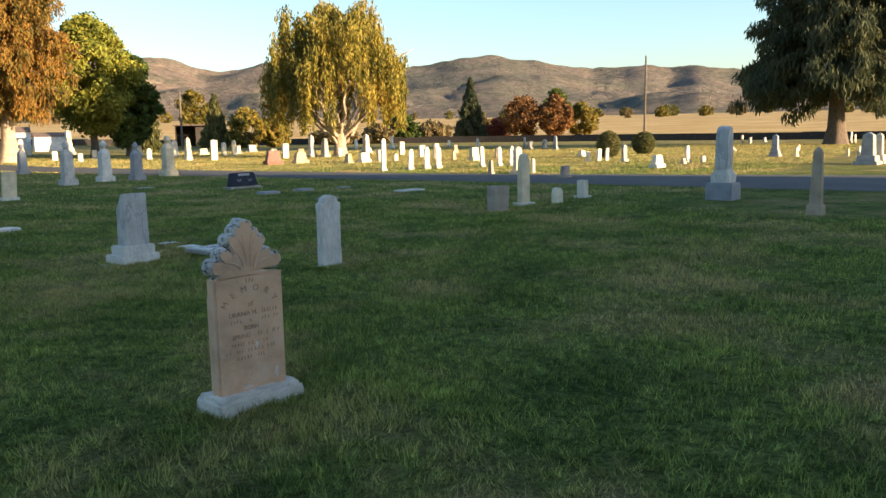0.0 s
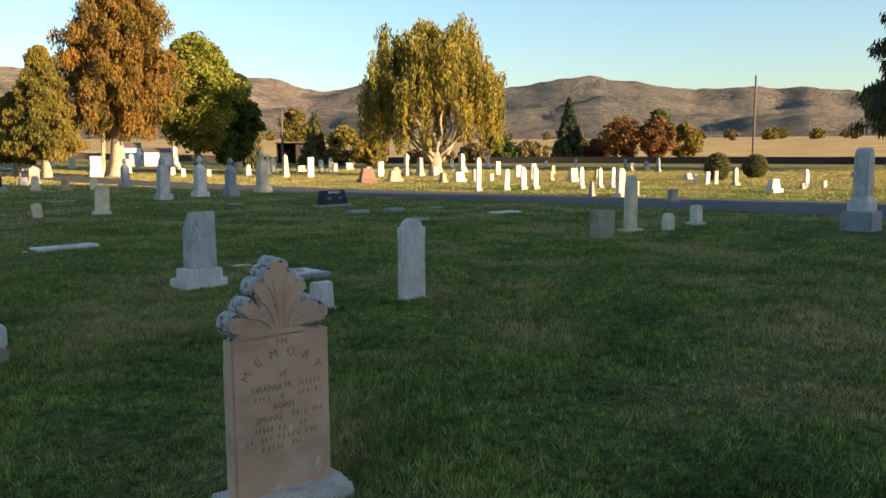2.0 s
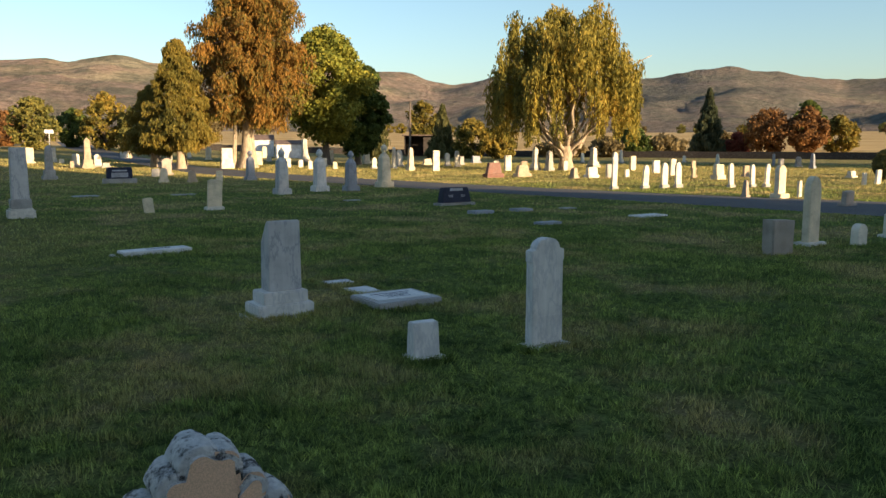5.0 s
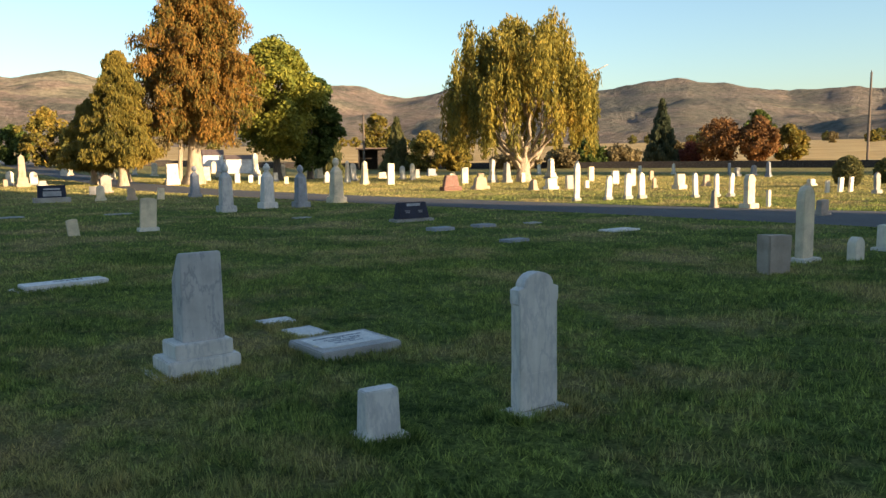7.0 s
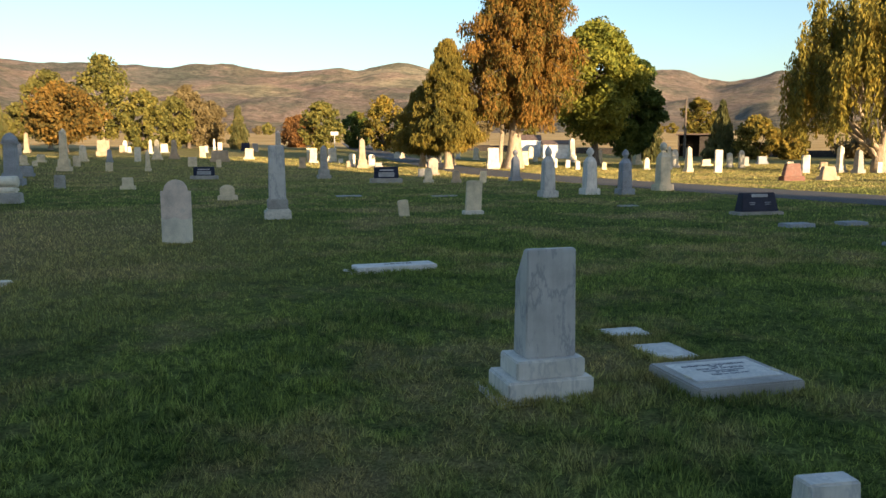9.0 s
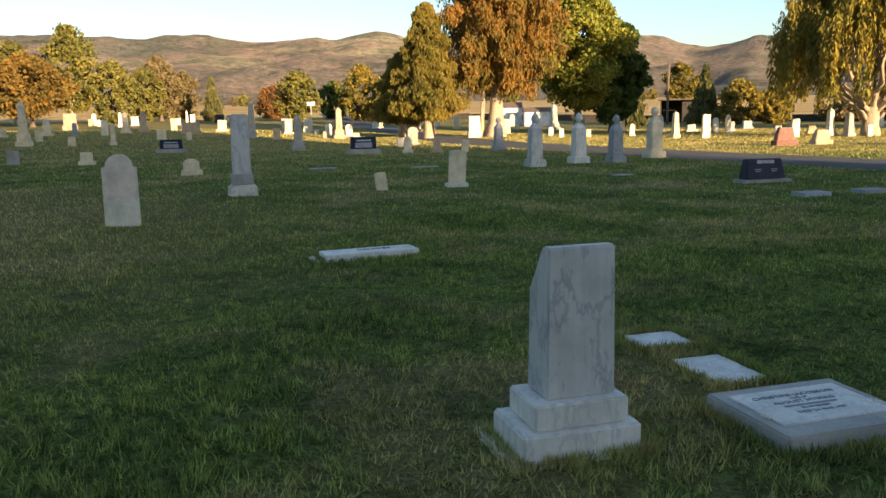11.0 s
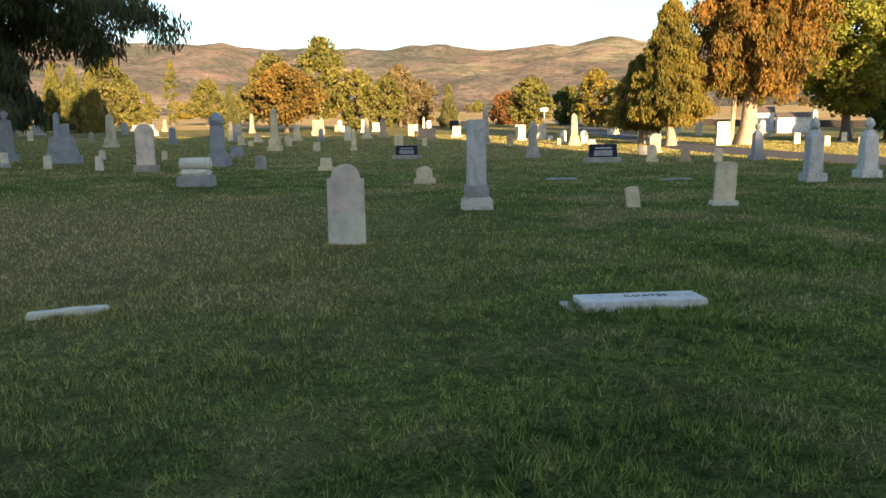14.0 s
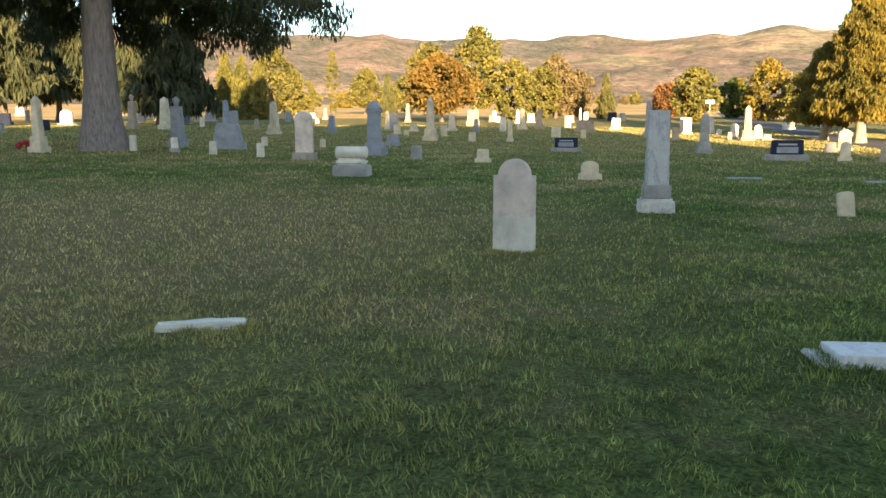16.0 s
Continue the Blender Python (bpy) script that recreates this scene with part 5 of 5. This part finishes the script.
def build_willow():
    """The weeping tree by the lane: pale limbs, hanging golden strands."""
    x, y = -17.1, 54.1
    g = tree_root(x, y, "weeping tree with golden-green hanging branches and pale limbs")
    rnd = random.Random(21)
    part("trunk", trunk_mesh(1.6, 0.42, 1.5, (0.1, 0), 8, 0.85), PALE_BARK, g)
    bm = bmesh.new()
    tips = []
    for i in range(13):
        a = 6.283 * i / 13 + rnd.uniform(-0.2, 0.2)
        reach, z = rnd.uniform(1.6, 4.2), rnd.uniform(5.5, 9.8)
        end = Vector((math.cos(a) * reach, math.sin(a) * reach, z - reach * 0.4))
        limb(bm, Vector((0, 0, rnd.uniform(0.5, 1.5))), end, rnd.uniform(0.13, 0.22), 0.04, -0.25 * reach, 8, i)
        tips.append(end)
        for j in range(4):
            e = end + Vector((rnd.uniform(-1.6, 1.6), rnd.uniform(-1.6, 1.6), rnd.uniform(-0.6, 1.3)))
            limb(bm, Vector((0, 0, 1.2)).lerp(end, 0.6), e, 0.07, 0.02, 0.4, 5, i * 7 + j)
    part("branchwork", bm, PALE_BARK, g)
    rng = np.random.default_rng(9)
    centres, spreads = [], []
    for i in range(400):
        a, s = rnd.uniform(0, 6.283), rnd.random() ** 0.55
        lump = 1 + 0.42 * noise.noise((math.cos(a) * 2.2, math.sin(a) * 2.2, 4.0))
        out = 5.1 * s * lump
        top = 9.9 * (1 - 0.42 * (s ** 2.6)) + 2.3 * noise.noise((math.cos(a) * 3.4 * s, math.sin(a) * 3.4 * s, 9))
        fall = rnd.uniform(1.0, 3.6) * (0.6 + 0.9 * s)
        low = max(top - fall - rnd.random() * 1.5, 1.5 + rnd.random() * 1.2)
        n = max(2, int((top - low) / 0.55))
        for k in range(n):
            centres.append((math.cos(a) * out + rnd.uniform(-0.1, 0.1), math.sin(a) * out + rnd.uniform(-0.1, 0.1), top - (top - low) * k / n))
            spreads.append(0.24 if k else 0.42)
    leaves("crown", centres, spreads, 30, 0.105, LEAF["willow"], g, 6, droop=0.55, long=2.8, slim=0.8)


build_willow()

# conifers and broadleaf trees about the grounds
spruce(-38.6, 40.4, 8.2, 5.0, LEAF["cedar"], "broad olive-gold cedar tree with several pale trunks", 0.16, 31, 170, 220, 0.115, PALE_BARK, 0.26, -0.05, 0.55, "cedar_tree")
spruce(-51.0, 49.9, 5.6, 4.9, LEAF["cedar"], "low spreading olive-gold cedar tree", 0.2, 32, 120, 150, 0.12, PALE_BARK, 0.2, 0.05, 0.5, "cedar_tree")
spruce(-42.0, 41.2, 5.4, 4.4, LEAF["cedar"], "rounded olive-gold cedar tree beside a taller one", 0.2, 33, 110, 150, 0.12, PALE_BARK, 0.2, 0.05, 0.5, "cedar_tree")
broadleaf(-38.1, 55.6, 10.9, 6.8, LEAF["green"], "tall maple with yellow-green autumn leaves", 0.2, 41, 210, 210, 0.17, forks=9)
# extra dark crown, added to stand in for the shaded half of the maple
broadleaf(-37.2, 58.8, 8.4, 5.0, LEAF["dark"], "dense dark green crown added as shaded side of maple", 0.14, 42, 140, 180, 0.19)
spruce(-43.9, 72.0, 6.6, 3.3, LEAF["olive"], "small pointed olive-green spruce", 0.08, 51, 80, 40, 0.28)
spruce(-46.0, 90.1, 6.3, 4.8, LEAF["olive"], "broad olive-green spruce beside a shed", 0.1, 52, 80, 40, 0.32)
spruce(-19.3, 118.0, 8.8, 5.9, LEAF["spruce"], "dark conical spruce at the cemetery edge", 0.05, 53, 110, 40, 0.38)
spruce(-114.8, 33.5, 5.8, 3.4, LEAF["olive"], "small olive spruce in a far tree line", 0.05, 54, 60, 36, 0.34)
spruce(-100.2, 59.4, 5.6, 3.4, LEAF["olive"], "small olive-green spruce behind gravestones", 0.05, 55, 60, 36, 0.32)
spruce(20.3, 72.8, 25.0, 18.5, LEAF["spruce"], "huge dark spruce with thick trunk in the lawn", 0.19, 61, 270, 100, 0.25, BARK, 0.66, 0.24, 0.72, spray=0.85)
spruce(-37.85, 3.45, 20.5, 18.4, LEAF["spruce"], "old spruce with massive grey trunk and drooping boughs", 0.295, 62, 250, 185, 0.13, GREY_BARK, 0.70, 0.29, 0.6, open_side=5, spray=0.66)
for x, y, h, w, seed in ((-85.5, -8.8, 17.5, 8.5, 63), (-95.3, -5.6, 18.5, 9.5, 64), (-74.9, 4.6, 13.0, 9.8, 65), (-104.0, 3.5, 15.0, 9.0, 66)):
    spruce(x, y, h, w, LEAF["spruce"], "dark spruce at the far side of the graves", 0.17, seed, 130, 60, 0.44, BARK, 0.3, 0.3, 0.7)
for x, y, h, w, seed in ((-114.2, 11.8, 8.3, 4.6, 71), (-108.4, 13.5, 7.6, 4.4, 72), (-109.8, 15.7, 7.2, 4.2, 73)):
    spruce(x, y, h, w, LEAF["olive_gold"], "sunlit golden conifer in a row", 0.04, seed, 90, 70, 0.24, hang=0.1, blunt=0.7)


def far_broadleaf(x, y, h, w, leaf, label, seed, clear=0.12, name="tree", size=0.25, clumps=90, per=70, bark=None):
    return broadleaf(x, y, h, w, LEAF[leaf], label, clear, seed, clumps, per, size, bark, forks=5, name=name)


far_broadleaf(-125.8, 19.0, 10.0, 7.0, "gold", "rounded golden tree in the far tree line", 81)
far_broadleaf(-116.7, 20.9, 6.2, 4.6, "gold", "small golden tree in the far tree line", 82)
far_broadleaf(-165.6, 34.9, 12.5, 2.6, "gold", "slim yellow poplar far behind the graves", 83, 0.04)
far_broadleaf(-169.0, 31.0, 6.0, 2.0, "gold", "small slim yellow poplar beside a taller one", 84, 0.04)
far_broadleaf(-153.6, 38.8, 8.0, 8.0, "gold", "bushy yellow tree in the far tree line", 85)
far_broadleaf(-140.0, 43.0, 6.5, 6.0, "gold", "bushy yellow tree in the far tree line", 86)
far_broadleaf(-89.3, 33.3, 6.9, 8.6, "umber", "wide orange-brown tree with a dark forked trunk", 87, 0.2, clumps=130)
far_broadleaf(-97.7, 40.3, 11.0, 8.2, "olive_gold", "tall open yellow-green tree with pale bare limbs", 88, 0.16, clumps=100, bark=PALE_BARK)
far_broadleaf(-101.5, 35.5, 9.2, 6.0, "gold", "pale yellow tree behind an orange one", 89, 0.16, bark=PALE_BARK)
far_broadleaf(-93.8, 43.6, 7.0, 5.0, "olive_gold", "yellow-green bushy tree behind the graves", 90, 0.05)
far_broadleaf(-104.0, 52.0, 6.8, 5.2, "gold", "yellow bushy tree behind the graves", 91, 0.05)
far_broadleaf(-106.5, 55.2, 8.4, 6.0, "tan", "half-bare tan tree behind the graves", 92, 0.08)
far_broadleaf(-112.3, 61.5, 6.6, 5.6, "tan", "dry tan bush in the far tree line", 93, 0.05)
far_broadleaf(-89.6, 65.8, 6.2, 6.2, "olive_gold", "yellow-green round tree behind the graves", 94, 0.05)
far_broadleaf(-96.8, 76.9, 5.2, 5.0, "dark", "dark green bush in the far tree line", 95, 0.03)
far_broadleaf(-85.8, 73.1, 7.2, 6.4, "cedar", "olive bushy tree behind the graves", 96, 0.05)
far_broadleaf(-80.6, 73.6, 5.4, 5.0, "olive_gold", "yellow-green bush behind the graves", 97, 0.03)
far_broadleaf(-105.3, 72.2, 4.6, 5.5, "rust", "rusty red bush in the far tree line", 98, 0.03)
far_broadleaf(-63.1, 115.3, 8.0, 6.0, "cedar", "olive tree behind a dark shed", 99)
far_broadleaf(-41.7, 89.9, 4.6, 4.8, "cedar", "olive-tan shrub by the boundary", 100, 0.03, "shrub")
far_broadleaf(-39.0, 92.0, 3.4, 4.2, "cedar", "low olive-brown shrub by the boundary", 101, 0.03, "shrub")
far_broadleaf(-34.0, 100.0, 2.4, 6.0, "tan", "low dry shrub by the boundary", 102, 0.03, "shrub")
far_broadleaf(-11.3, 117.6, 5.9, 7.6, "rust", "rust-coloured spreading tree at the field edge", 103)
far_broadleaf(-6.7, 116.6, 6.2, 5.4, "rust", "rusty orange tree at the field edge", 104)
far_broadleaf(-3.3, 121.5, 5.0, 5.2, "cedar", "olive green tree at the field edge", 105)
far_broadleaf(-7.5, 128.0, 7.4, 4.6, "dark", "dark green tree behind rust-coloured ones", 112)
far_broadleaf(-15.7, 120.8, 2.9, 4.2, "red", "low red shrub at the field edge", 106, 0.03, "shrub")
far_broadleaf(-27.1, 107.9, 3.6, 5.4, "dark", "dark shrub at the field edge", 107, 0.03, "shrub")
far_broadleaf(-24.0, 112.6, 2.6, 5.6, "tan", "dry tan shrub at the field edge", 108, 0.03, "shrub")
far_broadleaf(-29.5, 104.5, 2.4, 4.6, "tan", "dry tan shrub near the boundary wall", 109, 0.03, "shrub")
far_broadleaf(-20.0, 125.0, 3.2, 7.0, "tan", "dry shrub behind a dark spruce", 110, 0.03, "shrub")


def clipped_bush(x, y, w, h, label):
    """A clipped, egg-shaped evergreen."""
    g = tree_root(x, y, label, "clipped_bush", "bush", "clipped bushes")
    part("stem", trunk_mesh(h * 0.5, 0.06), BARK, g)
    rnd = random.Random(int(x * 10))
    centres = []
    for i in range(330):
        v = 1 - 2 * (i + 0.5) / 330
        a = i * 2.399963
        q = math.sqrt(1 - v * v)
        k = 0.9 + 0.08 * rnd.random()
        centres.append((math.cos(a) * q * w / 2 * k, math.sin(a) * q * w / 2 * k, h * 0.48 + v * h * 0.5 * k))
    leaves("crown", centres, 0.11, 22, 0.075, LEAF["olive"], g, 3)


clipped_bush(2.0, 46.4, 1.25, 1.5, "dark green clipped egg-shaped bush among graves")
clipped_bush(4.1, 52.0, 1.35, 1.4, "dark green clipped round bush among graves")

# distant shrubs along the top of the hayfield
master = far_broadleaf(30, 520, 7.0, 8.0, "gold", "small yellow tree at the far edge of the hayfield", 120, 0.05, size=0.8, clumps=40, per=22)
tagged(master, group="trees along the far field edge")
others = [far_broadleaf(52, 520, 6.0, 9.0, "cedar", "small olive tree at the far edge of the hayfield", 121, 0.05, size=0.8, clumps=40, per=22),
          far_broadleaf(70, 505, 5.5, 7.5, "tan", "small dry tree at the far edge of the hayfield", 122, 0.05, size=0.8, clumps=40, per=22)]
for o in others:
    tagged(o, group="trees along the far field edge")
rows = random.Random(77)
for i in range(95):
    az = radians(-24 + 135 * (i + rows.random()) / 95)
    d = rows.uniform(300, 640) if az > 0.3 else rows.uniform(460, 680)
    x, y = -5 - math.sin(az) * d, 10 + math.cos(az) * d
    copy_thing(rows.choice([master, *others]), pose(x, y, lift(x, y), 0, 0, rows.uniform(0, 360)) @ Matrix.Scale(1, 4))

# windbreak spruces added out of view on the sunny side, to shade the near lawn
shade_a = spruce(58, 12.0, 27.0, 13.0, LEAF["spruce"], "tall dark spruce added out of view to shade the lawn", 0.02, 131, 80, 11, 1.6, hang=0.2, blunt=0.45)
tagged(shade_a, group="windbreak spruces")
for i in range(13):
    for k in range(2):
        if i or k:
            x, y = 58 + 9 * k, 12.0 - 0.18 * 9 * k - 7.0 * i - 3.5 * k
            copy_thing(shade_a, pose(x, y, 0, 0, 0, 67 * i + 31 * k))

# ---- grass blades along the walk ----
FOOTPRINTS = ((-4.02, 9.65, 0.42, 0.34), (-3.44, 9.35, 0.36, 0.52), (-2.75, 8.92, 0.76, 0.62), (-7.96, 10.48, 1.05, 0.3), (-10.19, 6.39, 0.6, 0.17),
              (0.68, 2.81, 0.6, 0.28), (-3.45, 7.915, 0.56, 0.38), (-2.975, 4.38, 0.49, 0.49), (-0.75, 7.965, 0.44, 0.22), (-1.41, 7.14, 0.28, 0.22),
              (-12.49, 9.74, 0.46, 0.1))


def build_grass():
    """Tufts of blades on the lawn about the path, thinning out with distance."""
    rng = np.random.default_rng(3)
    n, blades = 62000, 12
    s = rng.random(n)
    px = np.interp(s, (0, 0.35, 0.65, 1), (2.6, 0.6, -1.6, -4.2))
    py = np.interp(s, (0, 0.35, 0.65, 1), (-0.6, 3.6, 5.8, 6.2))
    r = 12.0 * rng.random(n) ** 0.85
    a = rng.random(n) * 2 * np.pi
    x, y = px + r * np.cos(a), py + r * np.sin(a)
    tall = (0.65 + 0.7 * rng.random(n)) * (1 + 0.3 * np.sin(x * 2.1 + 1.3 * np.sin(y * 1.7)) + 0.25 * np.sin(x * 9 + 3 * np.sin(y * 7)))
    # longer grass where the mower misses it, round the stones
    c, k = math.cos(radians(ROW_TURN)), math.sin(radians(ROW_TURN))
    for cx, cy, w, d in FOOTPRINTS:
        m = 260
        u, v = rng.uniform(-w / 2 - 0.06, w / 2 + 0.06, m), rng.uniform(-d / 2 - 0.06, d / 2 + 0.06, m)
        side = rng.integers(0, 4, m)
        u = np.where(side == 0, -w / 2 - 0.035 * rng.random(m), np.where(side == 1, w / 2 + 0.035 * rng.random(m), u))
        v = np.where(side == 2, -d / 2 - 0.035 * rng.random(m), np.where(side == 3, d / 2 + 0.035 * rng.random(m), v))
        x, y = np.append(x, cx + u * c - v * k), np.append(y, cy + u * k + v * c)
        tall, r = np.append(tall, rng.uniform(1.0, 1.7, m)), np.append(r, np.full(m, 5.0))
    keep = ((x - 2.6) * 0.5 - (y + 1.0) < 1.5)
    x, y, r, tall = (np.repeat(q[keep], blades) for q in (x, y, r, tall))
    n = len(x)
    sway = np.repeat(rng.normal(0, 0.016, (n // blades, 2)), blades, 0)
    wide = 0.016 + 0.0022 * r
    x, y = x + rng.normal(0, 1, n) * wide, y + rng.normal(0, 1, n) * wide
    keep = np.ones(n, bool)
    for cx, cy, w, d in FOOTPRINTS:
        u, v = (x - cx) * c + (y - cy) * k, -(x - cx) * k + (y - cy) * c
        keep &= ~((np.abs(u) < w / 2 - 0.01) & (np.abs(v) < d / 2 - 0.01))
    x, y, r, tall, sway = x[keep], y[keep], r[keep], tall[keep], sway[keep]
    n = len(x)
    h = (0.016 + 0.028 * rng.random(n)) * tall
    lean = rng.normal(0, 0.020, (n, 2)) + sway
    turn = rng.random(n) * 2 * np.pi
    half = 0.0026 + 0.0014 * rng.random(n) + 0.00028 * r
    dx, dy = np.cos(turn) * half, np.sin(turn) * half
    z = 0.085 * np.exp(-((x - 0.7) ** 2 + (y - 2.8) ** 2) / 1.4) - 0.018
    verts = np.stack([np.stack([x - dx, y - dy, z], 1), np.stack([x + dx, y + dy, z], 1), np.stack([x + lean[:, 0], y + lean[:, 1], z + 0.018 + h], 1)], 1).reshape(-1, 3)
    ob = quads("grass", verts, GRASS, None, 3)
    tagged(ob, "short mown grass blades on the lawn", "grass", kind="stuff")


def build_far_grass():
    """Coarser tufts on the lawn farther out, on both sides of the lane."""
    rng = np.random.default_rng(8)
    n = 360000
    d = 9.0 + 66.0 * rng.random(n) ** 1.15
    az = np.radians(-20 + 125 * rng.random(n))
    x, y = -1.0 - np.sin(az) * d, 4.0 + np.cos(az) * d
    near = np.interp(x, (-95, -52, -33, -15, -3, 8, 60), (74, 47.5, 36, 29, 25, 20.6, -2))
    far = np.interp(x, (-95, -60, -43, -29, -15, -4, 10, 60), (79, 56.5, 46, 38.5, 33, 29.5, 27.2, 16))
    keep = (y < near - 0.1) | (y > far + 0.1)
    x, y, d = x[keep], y[keep], d[keep]
    n = len(x)
    u = -x - 0.35 * y - 25
    rise = 0.03 * 6 * np.log1p(np.exp(u / 6))
    z = 1.25 * np.tanh(rise / 1.25) - 0.015
    h = (0.03 + 0.03 * rng.random(n)) * (0.85 + 0.008 * d)
    half = (0.0035 + 0.00042 * d) * (0.6 + 0.8 * rng.random(n))
    turn = rng.random(n) * 2 * np.pi
    lean = rng.normal(0, 0.02, (n, 2))
    dx, dy = np.cos(turn) * half, np.sin(turn) * half
    verts = np.stack([np.stack([x - dx, y - dy, z], 1), np.stack([x + dx, y + dy, z], 1), np.stack([x + lean[:, 0], y + lean[:, 1], z + h], 1)], 1).reshape(-1, 3)
    ob = quads("grass", verts, GRASS, None, 3)
    tagged(ob, "short lawn grass among the farther graves", "grass", kind="stuff")


build_grass()
build_far_grass()
